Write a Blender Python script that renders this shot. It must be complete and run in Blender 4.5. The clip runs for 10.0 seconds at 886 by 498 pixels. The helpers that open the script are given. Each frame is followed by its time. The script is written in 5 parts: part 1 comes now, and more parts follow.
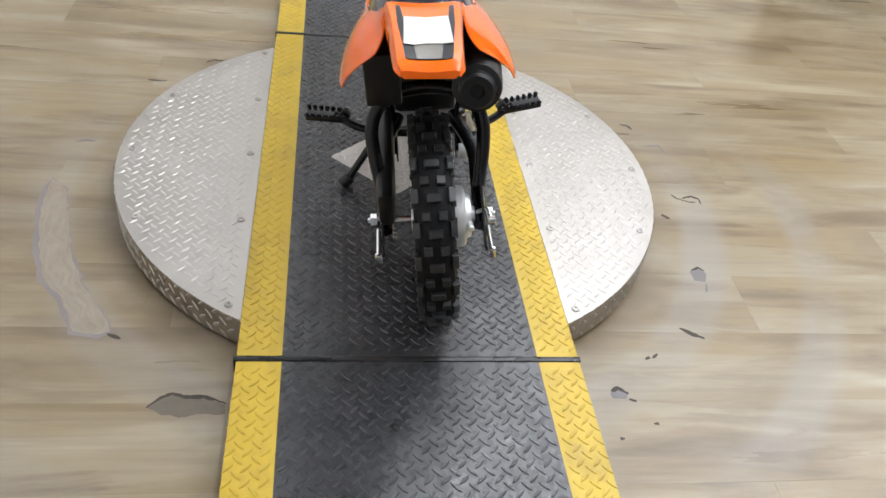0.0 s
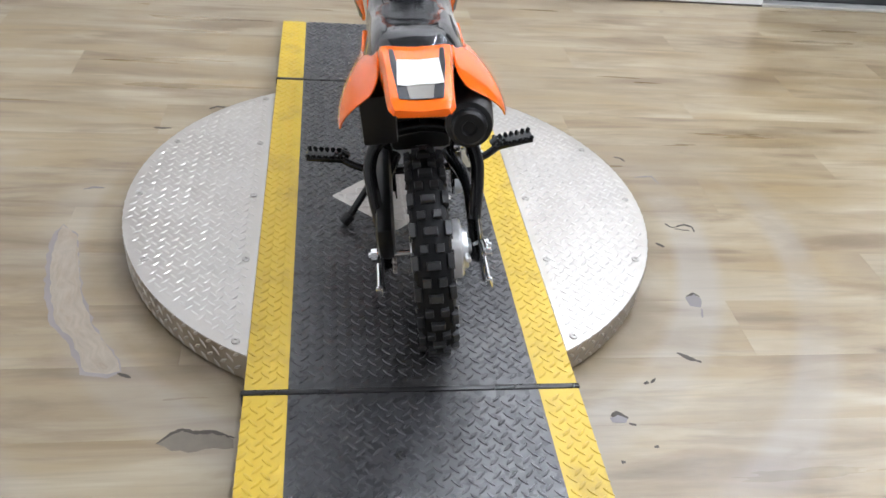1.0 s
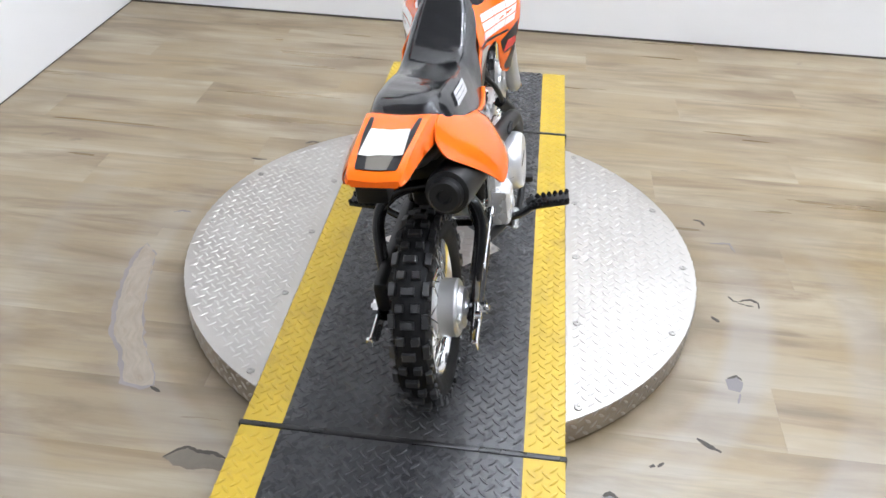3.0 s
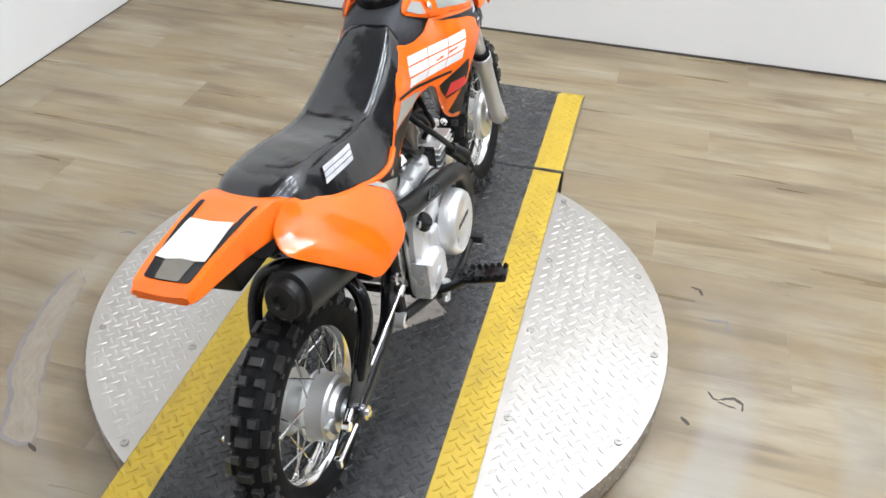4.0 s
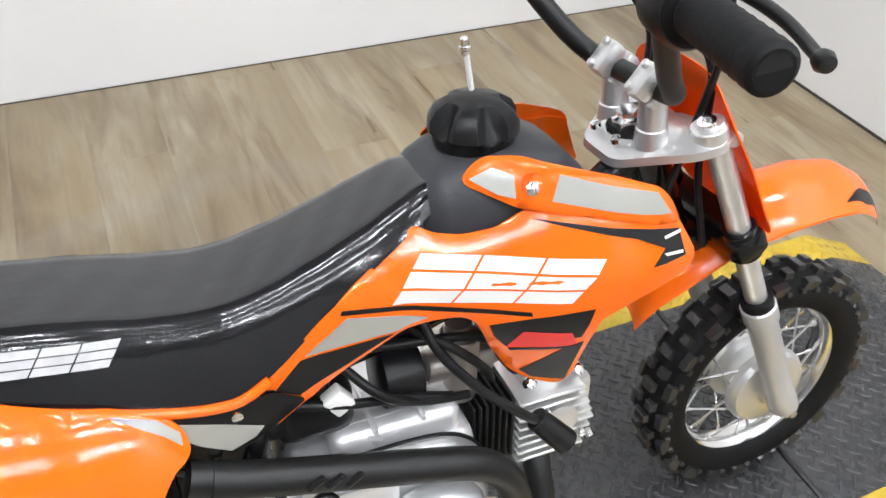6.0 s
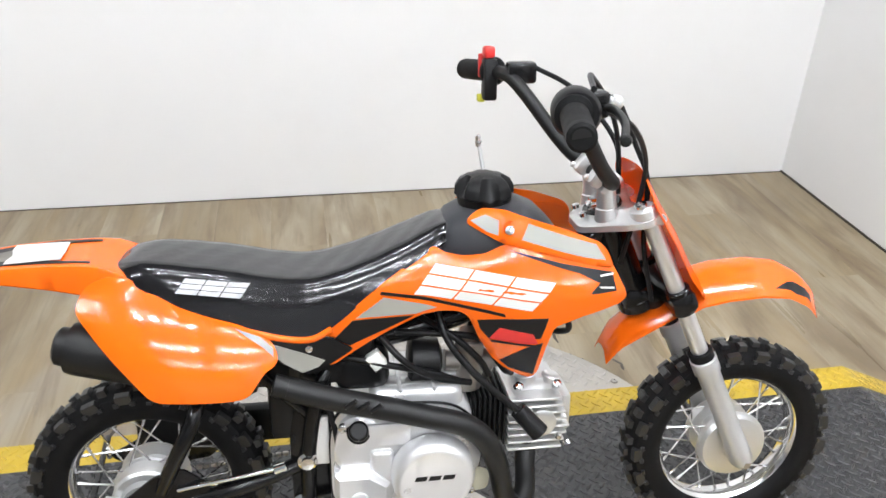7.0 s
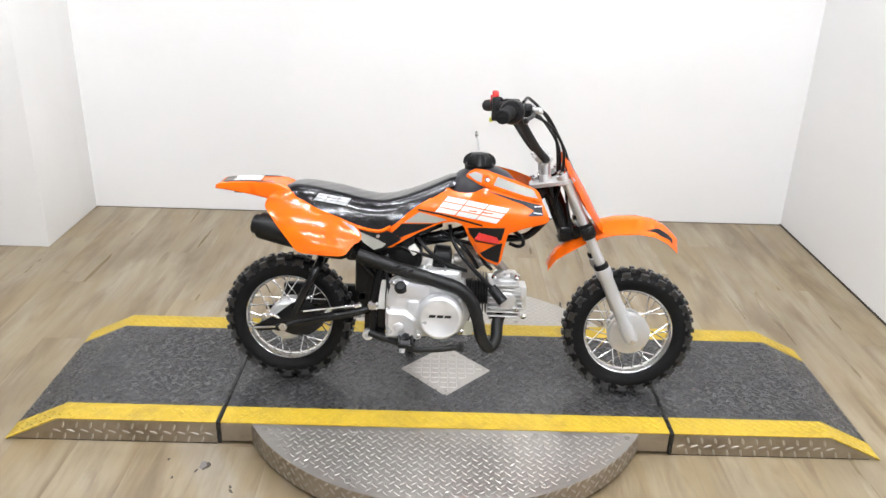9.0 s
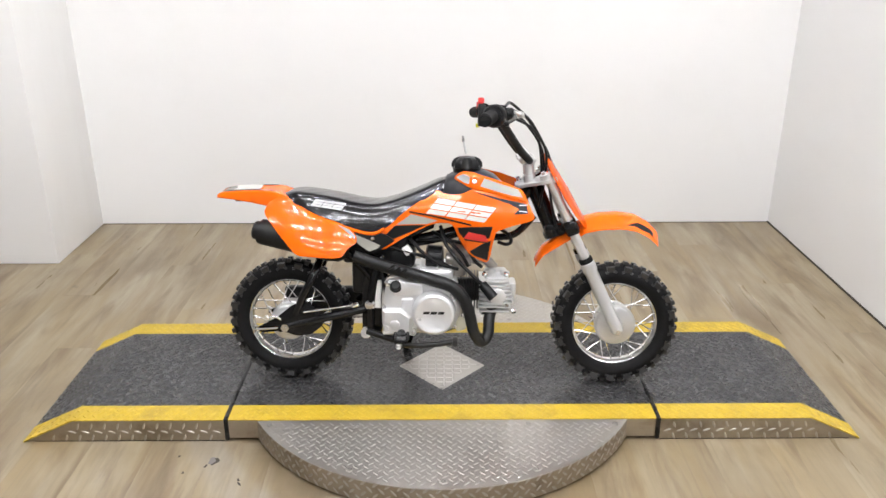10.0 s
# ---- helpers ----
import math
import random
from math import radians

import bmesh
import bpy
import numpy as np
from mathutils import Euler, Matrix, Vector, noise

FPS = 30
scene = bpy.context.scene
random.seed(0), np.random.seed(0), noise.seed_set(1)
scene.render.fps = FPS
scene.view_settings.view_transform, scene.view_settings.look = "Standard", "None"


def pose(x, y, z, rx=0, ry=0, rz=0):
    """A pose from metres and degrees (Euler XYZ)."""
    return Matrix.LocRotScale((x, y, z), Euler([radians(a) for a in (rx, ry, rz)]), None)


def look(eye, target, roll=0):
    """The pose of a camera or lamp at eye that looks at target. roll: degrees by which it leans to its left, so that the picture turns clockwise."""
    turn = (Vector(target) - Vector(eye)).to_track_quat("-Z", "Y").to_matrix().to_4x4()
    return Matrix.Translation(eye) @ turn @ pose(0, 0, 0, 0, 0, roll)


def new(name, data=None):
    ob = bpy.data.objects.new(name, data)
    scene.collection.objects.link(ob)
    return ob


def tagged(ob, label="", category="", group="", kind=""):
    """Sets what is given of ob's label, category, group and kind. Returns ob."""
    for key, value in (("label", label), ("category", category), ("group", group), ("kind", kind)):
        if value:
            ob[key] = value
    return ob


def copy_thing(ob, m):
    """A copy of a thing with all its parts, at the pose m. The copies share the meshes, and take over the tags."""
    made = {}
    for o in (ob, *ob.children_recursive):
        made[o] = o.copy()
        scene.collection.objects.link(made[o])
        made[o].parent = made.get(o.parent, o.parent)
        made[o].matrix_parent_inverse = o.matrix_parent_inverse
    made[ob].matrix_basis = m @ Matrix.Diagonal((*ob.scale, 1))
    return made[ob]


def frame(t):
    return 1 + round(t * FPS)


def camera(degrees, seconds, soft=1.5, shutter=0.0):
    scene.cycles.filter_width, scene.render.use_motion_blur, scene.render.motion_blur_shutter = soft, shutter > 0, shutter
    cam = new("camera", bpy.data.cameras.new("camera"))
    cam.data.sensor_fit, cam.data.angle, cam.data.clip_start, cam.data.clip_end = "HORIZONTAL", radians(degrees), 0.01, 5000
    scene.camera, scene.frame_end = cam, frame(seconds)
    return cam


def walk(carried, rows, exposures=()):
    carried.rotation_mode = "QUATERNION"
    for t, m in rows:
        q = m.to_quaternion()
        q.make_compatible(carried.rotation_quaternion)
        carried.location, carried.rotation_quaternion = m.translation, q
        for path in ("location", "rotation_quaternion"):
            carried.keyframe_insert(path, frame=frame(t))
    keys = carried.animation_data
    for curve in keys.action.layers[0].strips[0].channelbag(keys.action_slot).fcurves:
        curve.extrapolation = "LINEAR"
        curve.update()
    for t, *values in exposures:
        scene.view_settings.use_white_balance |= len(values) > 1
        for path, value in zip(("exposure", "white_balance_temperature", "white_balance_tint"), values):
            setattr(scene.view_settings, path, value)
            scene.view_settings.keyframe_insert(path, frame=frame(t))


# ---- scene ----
cam = camera(57.6, 10.0, shutter=0.12)
PATH = [
    (0, (-0.172, -1.614, 1.159), (0.132, -0.103, -0.116), 8.7),
    (0.5, (-0.162, -1.627, 1.152), (0.151, -0.137, -0.145), 8.9),
    (1, (-0.168, -1.659, 1.18), (0.124, -0.086, -0.021), 6.5),
    (1.5, (-0.182, -1.674, 1.222), (0.157, -0.066, 0.082), 7.1),
    (2, (-0.143, -1.671, 1.241), (0.096, -0.032, 0.121), 5.7),
    (2.2, (-0.1, -1.68, 1.244), (0.022, -0.048, 0.094), 5.8),
    (3.3, (0.257, -1.579, 1.286), (0.048, 0.013, 0.093), 3.0),
    (3.5, (0.31, -1.477, 1.292), (0.078, 0.102, 0.086), 5.0),
    (4, (0.444, -1.268, 1.302), (0.074, 0.248, 0.05), 1.9),
    (4.5, (0.621, -1.028, 1.289), (-0.022, 0.433, 0.084), 3.8),
    (5, (0.6, -0.698, 1.247), (-0.146, 0.623, -0.057), 5.3),
    (5.5, (0.554, -0.46, 1.233), (-0.374, 0.715, -0.093), 2.9),
    (5.7, (0.553, -0.355, 1.214), (-0.551, 0.655, -0.113), 4.9),
    (5.8, (0.549, -0.318, 1.202), (-0.629, 0.58, -0.142), 4.8),
    (6, (0.578, -0.25, 1.181), (-0.768, 0.431, -0.133), 3.9),
    (6.2, (0.627, -0.215, 1.172), (-0.782, 0.365, -0.123), 1.8),
    (7.3, (1.28, -0.189, 1.336), (-0.459, 0.075, 0.383), 3.5),
    (7.5, (1.405, -0.167, 1.341), (-0.316, 0.046, 0.344), 3.0),
    (8, (1.724, -0.168, 1.359), (-0.094, 0.031, 0.549), 2.7),
    (8.3, (1.899, -0.177, 1.396), (0.092, -0.055, 0.548), 0.7),
    (8.5, (2.001, -0.156, 1.416), (0.176, -0.045, 0.604), 0.2),
    (9, (2.202, -0.043, 1.425), (0.361, -0.024, 0.644), 1.8),
    (9.5, (2.297, -0.016, 1.432), (0.442, -0.042, 0.683), 0.2),
    (10, (2.329, -0.006, 1.428), (0.473, 0.002, 0.682), -0.1),
]
EXPOSURES = ((0, -0.2, 6350, 11), (0.5, -0.15, 6150, 12), (1, -0.06, 6100, 12), (2, 0.01, 6050, 12), (3.5, -0.01, 6100, 12), (4, -0.1, 6250, 10), (4.5, -0.12, 6350, 10),
             (5, -0.06, 6350, 12), (5.5, -0.05, 6400, 11), (6, -0.07, 6400, 11), (7.5, -0.04, 6400, 11), (8, -0.04, 6450, 12), (8.5, -0.02, 6450, 12), (9, -0.04, 6500, 12), (10, -0.14, 6650, 13))
walk(cam, [(t, look(eye, target, roll)) for t, eye, target, roll in PATH], EXPOSURES)

# ---- light ----
world = bpy.data.worlds.new("world")
scene.world = world
world.use_nodes = True
world.node_tree.nodes["Background"].inputs[0].default_value = (0.9, 0.95, 1.0, 1)
world.node_tree.nodes["Background"].inputs[1].default_value = 0.05

# ---- materials ----


def material(name, base, rough=0.5, metal=0.0, vary=0.12, scale=14.0, bump=0.0, bump_scale=180.0, coat=0.0, dirt=None, dirt_amount=0.3,
             dirt_scale=6.0, stretch=(1, 1, 1), rough_vary=0.12, spread=0.0, coords="Object", spec=0.5):
    """A surface with a broad and a fine variation of colour, roughness and relief."""
    m = bpy.data.materials.new(name)
    m.use_nodes = True
    nt = m.node_tree
    n, ln = nt.nodes, nt.links
    bsdf = n["Principled BSDF"]
    tc = n.new("ShaderNodeTexCoord")
    mp = n.new("ShaderNodeMapping")
    mp.inputs["Scale"].default_value = stretch
    ln.new(tc.outputs[coords], mp.inputs[0])
    broad = n.new("ShaderNodeTexNoise")
    broad.inputs["Scale"].default_value = scale
    broad.inputs["Detail"].default_value = 5
    ln.new(mp.outputs[0], broad.inputs["Vector"])
    fine = n.new("ShaderNodeTexNoise")
    fine.inputs["Scale"].default_value = bump_scale
    fine.inputs["Detail"].default_value = 3
    ln.new(mp.outputs[0], fine.inputs["Vector"])
    lo = [max(0, c * (1 - vary)) for c in base]
    hi = [min(1, c * (1 + vary)) for c in base]
    mix = n.new("ShaderNodeMix")
    mix.data_type = "RGBA"
    mix.inputs[6].default_value, mix.inputs[7].default_value = (*lo, 1), (*hi, 1)
    ln.new(broad.outputs[0], mix.inputs[0])
    colour = mix.outputs[2]
    if dirt:
        spots = n.new("ShaderNodeTexNoise")
        spots.inputs["Scale"].default_value = dirt_scale
        spots.inputs["Detail"].default_value = 8
        spots.inputs["Roughness"].default_value = 0.7
        ln.new(mp.outputs[0], spots.inputs["Vector"])
        ramp = n.new("ShaderNodeMapRange")
        ramp.inputs[1].default_value, ramp.inputs[2].default_value = 0.5, 0.72
        ramp.inputs[3].default_value, ramp.inputs[4].default_value = 0.0, dirt_amount
        ln.new(spots.outputs[0], ramp.inputs[0])
        mix2 = n.new("ShaderNodeMix")
        mix2.data_type = "RGBA"
        ln.new(ramp.outputs[0], mix2.inputs[0])
        ln.new(colour, mix2.inputs[6])
        mix2.inputs[7].default_value = (*dirt, 1)
        colour = mix2.outputs[2]
    if spread:
        info = n.new("ShaderNodeObjectInfo")
        hsv = n.new("ShaderNodeHueSaturation")
        mr = n.new("ShaderNodeMapRange")
        mr.inputs[3].default_value, mr.inputs[4].default_value = 1 - spread, 1 + spread
        ln.new(info.outputs["Random"], mr.inputs[0])
        ln.new(mr.outputs[0], hsv.inputs["Value"])
        ln.new(colour, hsv.inputs["Color"])
        colour = hsv.outputs[0]
    ln.new(colour, bsdf.inputs["Base Color"])
    rr = n.new("ShaderNodeMapRange")
    rr.inputs[3].default_value, rr.inputs[4].default_value = max(0.02, rough * (1 - rough_vary * 2)), min(1, rough * (1 + rough_vary * 2))
    ln.new(broad.outputs[0], rr.inputs[0])
    ln.new(rr.outputs[0], bsdf.inputs["Roughness"])
    bsdf.inputs["Metallic"].default_value = metal
    bsdf.inputs["Specular IOR Level"].default_value = spec
    bsdf.inputs["Coat Weight"].default_value = coat
    bsdf.inputs["Coat Roughness"].default_value = 0.08
    if bump:
        b = n.new("ShaderNodeBump")
        b.inputs["Strength"].default_value = bump
        b.inputs["Distance"].default_value = 0.002
        ln.new(fine.outputs[0], b.inputs["Height"])
        ln.new(b.outputs[0], bsdf.inputs["Normal"])
    return m


def glow(name, colour, strength):
    m = bpy.data.materials.new(name)
    m.use_nodes = True
    b = m.node_tree.nodes["Principled BSDF"]
    b.inputs["Base Color"].default_value = (0.9, 0.9, 0.9, 1)
    b.inputs["Emission Color"].default_value = (*colour, 1)
    b.inputs["Emission Strength"].default_value = strength
    return m


def vinyl_floor():
    """Washed oak vinyl: streaks along the board, a tone for each board, and grey rubbed rings round the turntable."""
    m = material("washed_oak_vinyl", (0.27, 0.210, 0.127), rough=0.30, vary=0.12, scale=3.0, bump=0.1, bump_scale=70, stretch=(0.45, 5.0, 1.0), coords="Generated")
    nt = m.node_tree
    n, ln = nt.nodes, nt.links
    bsdf = n["Principled BSDF"]
    geo = n.new("ShaderNodeNewGeometry")
    # each board takes its own stretch of grain
    info = n.new("ShaderNodeObjectInfo")
    shift = n.new("ShaderNodeVectorMath")
    shift.operation = "MULTIPLY_ADD"
    ln.new(info.outputs["Random"], shift.inputs[0])
    shift.inputs[1].default_value = (3.0, 0.35, 1.0)
    ln.new(geo.outputs["Position"], shift.inputs[2])
    for node in list(n):
        if node.bl_idname == "ShaderNodeMapping":
            ln.new(shift.outputs[0], node.inputs[0])
    colour = bsdf.inputs["Base Color"].links[0].from_socket
    # pale wash, yellow heartwood and brown smoky streaks, each with its own grain
    for stretch, scale, lo, hi, amount, tint in (((1.1, 6.0, 1), 1.3, 0.40, 0.70, 0.68, (0.43, 0.375, 0.275)), ((0.9, 5.0, 1), 1.6, 0.46, 0.68, 0.72, (0.26, 0.185, 0.088)),
                                                 ((1.2, 7.0, 1), 1.7, 0.49, 0.69, 0.76, (0.125, 0.08, 0.040)), ((1.0, 1.6, 1), 1.4, 0.50, 0.70, 0.55, (0.135, 0.094, 0.052)),
                                                 ((1.5, 42.0, 1), 1.6, 0.5, 0.72, 0.35, (0.17, 0.13, 0.085)), ((7.0, 15.0, 1), 1.0, 0.68, 0.78, 0.7, (0.10, 0.072, 0.046))):
        mp = n.new("ShaderNodeMapping")
        mp.inputs["Scale"].default_value = stretch
        mp.inputs["Location"].default_value = (scale * 3.1, amount * 7.7, 0)
        # the broad smoky stains run on from board to board
        ln.new(geo.outputs["Position"] if stretch[1] < 2 else shift.outputs[0], mp.inputs[0])
        tex = n.new("ShaderNodeTexNoise")
        tex.inputs["Scale"].default_value = scale
        tex.inputs["Detail"].default_value = 6
        tex.inputs["Roughness"].default_value = 0.55
        tex.inputs["Distortion"].default_value = 0.5
        ln.new(mp.outputs[0], tex.inputs["Vector"])
        cut = n.new("ShaderNodeMapRange")
        cut.inputs[1].default_value, cut.inputs[2].default_value, cut.inputs[4].default_value = lo, hi, amount
        ln.new(tex.outputs[0], cut.inputs[0])
        blend = n.new("ShaderNodeMix")
        blend.data_type = "RGBA"
        ln.new(cut.outputs[0], blend.inputs[0])
        ln.new(colour, blend.inputs[6])
        blend.inputs[7].default_value = (*tint, 1)
        colour = blend.outputs[2]
    ln.new(colour, bsdf.inputs["Base Color"])
    old = bsdf.inputs["Base Color"].links[0].from_socket
    tone = n.new("ShaderNodeHueSaturation")
    mr = n.new("ShaderNodeMapRange")
    mr.inputs[3].default_value, mr.inputs[4].default_value = 0.97, 1.03
    ln.new(info.outputs["Random"], mr.inputs[0])
    ln.new(mr.outputs[0], tone.inputs["Value"])
    ln.new(old, tone.inputs["Color"])
    # wear rings: the distance from the turntable's axle
    flat = n.new("ShaderNodeVectorMath")
    flat.operation = "MULTIPLY"
    flat.inputs[1].default_value = (1, 1, 0)
    ln.new(geo.outputs["Position"], flat.inputs[0])
    dist = n.new("ShaderNodeVectorMath")
    dist.operation = "LENGTH"
    ln.new(flat.outputs[0], dist.inputs[0])
    ring = n.new("ShaderNodeValToRGB")
    ring.color_ramp.elements[0].position = 0.0
    ring.color_ramp.elements[0].color = (0.5, 0.5, 0.5, 1)
    ring.color_ramp.elements[1].position = 1.0
    ring.color_ramp.elements[1].color = (0, 0, 0, 1)
    for p, v in ((0.31, 0.4), (0.335, 0.2), (0.352, 0.1), (0.366, 0.55), (0.402, 0.5), (0.42, 0.08), (0.49, 0.05), (0.506, 0.42), (0.535, 0.42), (0.553, 0.03)):
        e = ring.color_ramp.elements.new(p)
        e.color = (v, v, v, 1)
    half = n.new("ShaderNodeMath")
    half.operation = "MULTIPLY"
    half.inputs[1].default_value = 0.5
    ln.new(dist.outputs["Value"], half.inputs[0])
    ln.new(half.outputs[0], ring.inputs[0])
    patchy = n.new("ShaderNodeTexNoise")
    patchy.inputs["Scale"].default_value = 1.7
    patchy.inputs["Detail"].default_value = 6
    ln.new(geo.outputs["Position"], patchy.inputs["Vector"])
    lim = n.new("ShaderNodeMapRange")
    lim.inputs[1].default_value, lim.inputs[2].default_value = 0.34, 0.62
    ln.new(patchy.outputs[0], lim.inputs[0])
    amount = n.new("ShaderNodeMath")
    amount.operation = "MULTIPLY"
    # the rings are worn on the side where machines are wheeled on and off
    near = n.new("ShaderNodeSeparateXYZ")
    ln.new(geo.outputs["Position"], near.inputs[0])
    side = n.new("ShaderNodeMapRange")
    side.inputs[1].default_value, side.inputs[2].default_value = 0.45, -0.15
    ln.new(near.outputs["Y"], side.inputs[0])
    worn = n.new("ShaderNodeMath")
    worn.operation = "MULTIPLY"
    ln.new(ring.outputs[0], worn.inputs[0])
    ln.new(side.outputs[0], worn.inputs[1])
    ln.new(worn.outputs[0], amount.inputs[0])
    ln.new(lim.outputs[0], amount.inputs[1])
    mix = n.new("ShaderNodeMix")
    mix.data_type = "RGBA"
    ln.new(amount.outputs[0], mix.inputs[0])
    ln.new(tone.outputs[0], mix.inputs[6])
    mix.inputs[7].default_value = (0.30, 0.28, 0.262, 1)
    # uneven brown ring round the foot of the drum, fading outwards
    brown_ring = n.new("ShaderNodeMapRange")
    brown_ring.inputs[1].default_value, brown_ring.inputs[2].default_value, brown_ring.inputs[3].default_value, brown_ring.inputs[4].default_value = 0.63, 0.735, 0.85, 0.0
    ln.new(dist.outputs["Value"], brown_ring.inputs[0])
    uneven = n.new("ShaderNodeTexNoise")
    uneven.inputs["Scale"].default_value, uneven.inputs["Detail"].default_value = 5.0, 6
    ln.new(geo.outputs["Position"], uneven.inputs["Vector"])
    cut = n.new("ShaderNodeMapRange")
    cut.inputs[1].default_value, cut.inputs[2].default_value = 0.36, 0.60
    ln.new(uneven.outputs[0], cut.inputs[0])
    # share of brown: the outward fade times the uneven noise
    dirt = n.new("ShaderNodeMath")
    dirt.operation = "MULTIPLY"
    ln.new(brown_ring.outputs[0], dirt.inputs[0])
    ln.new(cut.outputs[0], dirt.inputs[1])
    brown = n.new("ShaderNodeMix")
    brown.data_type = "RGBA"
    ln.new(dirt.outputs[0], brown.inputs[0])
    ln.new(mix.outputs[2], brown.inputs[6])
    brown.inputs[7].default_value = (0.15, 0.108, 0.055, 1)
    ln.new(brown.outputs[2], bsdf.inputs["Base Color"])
    return m


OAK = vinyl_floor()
WALL = material("white_wall_paint", (0.84, 0.835, 0.825), rough=0.55, vary=0.03, scale=2.5, bump=0.08, bump_scale=260, coords="Generated", dirt=(0.62, 0.6, 0.56), dirt_amount=0.12, dirt_scale=4)
# dark tone of the unseen ceiling, so that gloss mirrors mostly the bulbs
CEILING = material("unseen_ceiling_dark", (0.28, 0.28, 0.285), rough=0.8, vary=0.04, bump=0.1)
# grey of the added far walls, chosen for the light they send back
WALL_FAR = material("unseen_wall_grey", (0.36, 0.36, 0.365), rough=0.6, vary=0.05, scale=2.0, coords="Generated", bump=0.05)
DOOR = material("black_door_paint", (0.025, 0.026, 0.028), rough=0.35, vary=0.2, bump=0.03)
THRESHOLD = material("brushed_threshold", (0.7, 0.69, 0.66), rough=0.35, metal=0.7)
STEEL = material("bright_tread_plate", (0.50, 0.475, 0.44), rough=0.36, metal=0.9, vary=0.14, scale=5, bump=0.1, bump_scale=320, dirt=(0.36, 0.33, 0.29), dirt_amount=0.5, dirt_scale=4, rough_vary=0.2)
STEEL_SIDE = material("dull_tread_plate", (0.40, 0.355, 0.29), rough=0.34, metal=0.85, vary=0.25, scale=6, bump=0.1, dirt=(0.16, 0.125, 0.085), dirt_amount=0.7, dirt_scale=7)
BLACK_DECK = material("black_tread_paint", (0.027, 0.027, 0.0285), spec=0.6, rough=0.28, vary=0.2, scale=55, bump=0.25, bump_scale=230, dirt=(0.085, 0.08, 0.072), dirt_amount=0.5, dirt_scale=2.6, rough_vary=0.2)
# worn lugs of the black deck, their glints painted in as a lighter tone
DECK_LUG = material("worn_black_lugs_glint", (0.052, 0.052, 0.054), spec=0.65, rough=0.27, metal=0.2, vary=0.4, scale=9, bump=0.3, bump_scale=230, coords="Generated")
# lugs brighter than their plate: part of the glint is in the colour
LUG_STEEL = material("steel_lugs_glint", (0.55, 0.53, 0.50), rough=0.34, metal=0.95, vary=0.12, scale=8)
YELLOW = material("yellow_safety_paint", (0.545, 0.375, 0.028), rough=0.42, vary=0.1, scale=8, bump=0.15, bump_scale=220, dirt=(0.2, 0.14, 0.04), dirt_amount=0.45, dirt_scale=11)
RUBBER_STRIP = material("black_rubber_strip", (0.008, 0.008, 0.008), rough=0.28, vary=0.3, bump=0.2)
BOLT = material("zinc_bolt", (0.42, 0.4, 0.37), rough=0.4, metal=0.9, vary=0.2, scale=60)
TEAR = material("torn_vinyl_backing", (0.06, 0.05, 0.04), rough=0.8, vary=0.4, scale=40, bump=0.5)
TEAR_GREY = material("exposed_grey_backing", (0.19, 0.173, 0.175), rough=0.7, vary=0.15, scale=18, bump=0.3, dirt=(0.22, 0.2, 0.17), dirt_amount=0.4, dirt_scale=20)
SEAM = material("violet_grey_seam", (0.23, 0.205, 0.20), rough=0.6, vary=0.25, scale=14, bump=0.2)
FLAP = material("bare_brown_backing", (0.15, 0.125, 0.095), rough=0.6, vary=0.3, scale=30, bump=0.3)
PATCH = material("worn_pinkish_vinyl", (0.30, 0.25, 0.195), rough=0.4, vary=0.28, scale=9, bump=0.2, coords="Generated", stretch=(1, 1, 1), dirt=(0.24, 0.17, 0.11), dirt_amount=0.6, dirt_scale=7)

ORANGE = material("orange_plastic", (0.88, 0.138, 0.005), rough=0.10, vary=0.04, scale=10, bump=0.015, bump_scale=500, spec=0.5)
THIN_ORANGE = material("thin_orange_plastic", (0.88, 0.138, 0.005), rough=0.10, vary=0.04, scale=10, bump=0.015, bump_scale=500, spec=0.5)
glowing = THIN_ORANGE.node_tree
through_light = glowing.nodes.new("ShaderNodeBsdfTranslucent")
through_light.inputs["Color"].default_value = (0.98, 0.20, 0.01, 1)
both_ways = glowing.nodes.new("ShaderNodeMixShader")
both_ways.inputs[0].default_value = 0.3
glowing.links.new(glowing.nodes["Principled BSDF"].outputs[0], both_ways.inputs[1])
glowing.links.new(through_light.outputs[0], both_ways.inputs[2])
glowing.links.new(both_ways.outputs[0], glowing.nodes["Material Output"].inputs[0])
SEAT = material("black_vinyl_under_clear_film", (0.008, 0.008, 0.009), rough=0.12, vary=0.3, scale=12, bump=0.34, bump_scale=40, coat=0.3, spec=0.38)
GREY_PLASTIC = material("dark_grey_plastic", spec=0.3, base=(0.032, 0.033, 0.037), rough=0.42, vary=0.12, bump=0.12, bump_scale=500)
BLACK_PLASTIC = material("black_plastic", spec=0.25, base=(0.008, 0.008, 0.0085), rough=0.36, vary=0.2, bump=0.08, bump_scale=500)
BLACK_PAINT = material("gloss_black_frame_paint", (0.006, 0.006, 0.0065), rough=0.18, vary=0.2, spec=0.32)
SATIN_BLACK = material("satin_black_exhaust", spec=0.28, base=(0.010, 0.010, 0.010), rough=0.42, vary=0.2, bump=0.05)
RUBBER = material("black_tyre_rubber", (0.006, 0.006, 0.0065), spec=0.15, rough=0.6, vary=0.25, scale=30, bump=0.15, bump_scale=300, dirt=(0.02, 0.019, 0.018), dirt_amount=0.25, dirt_scale=30)
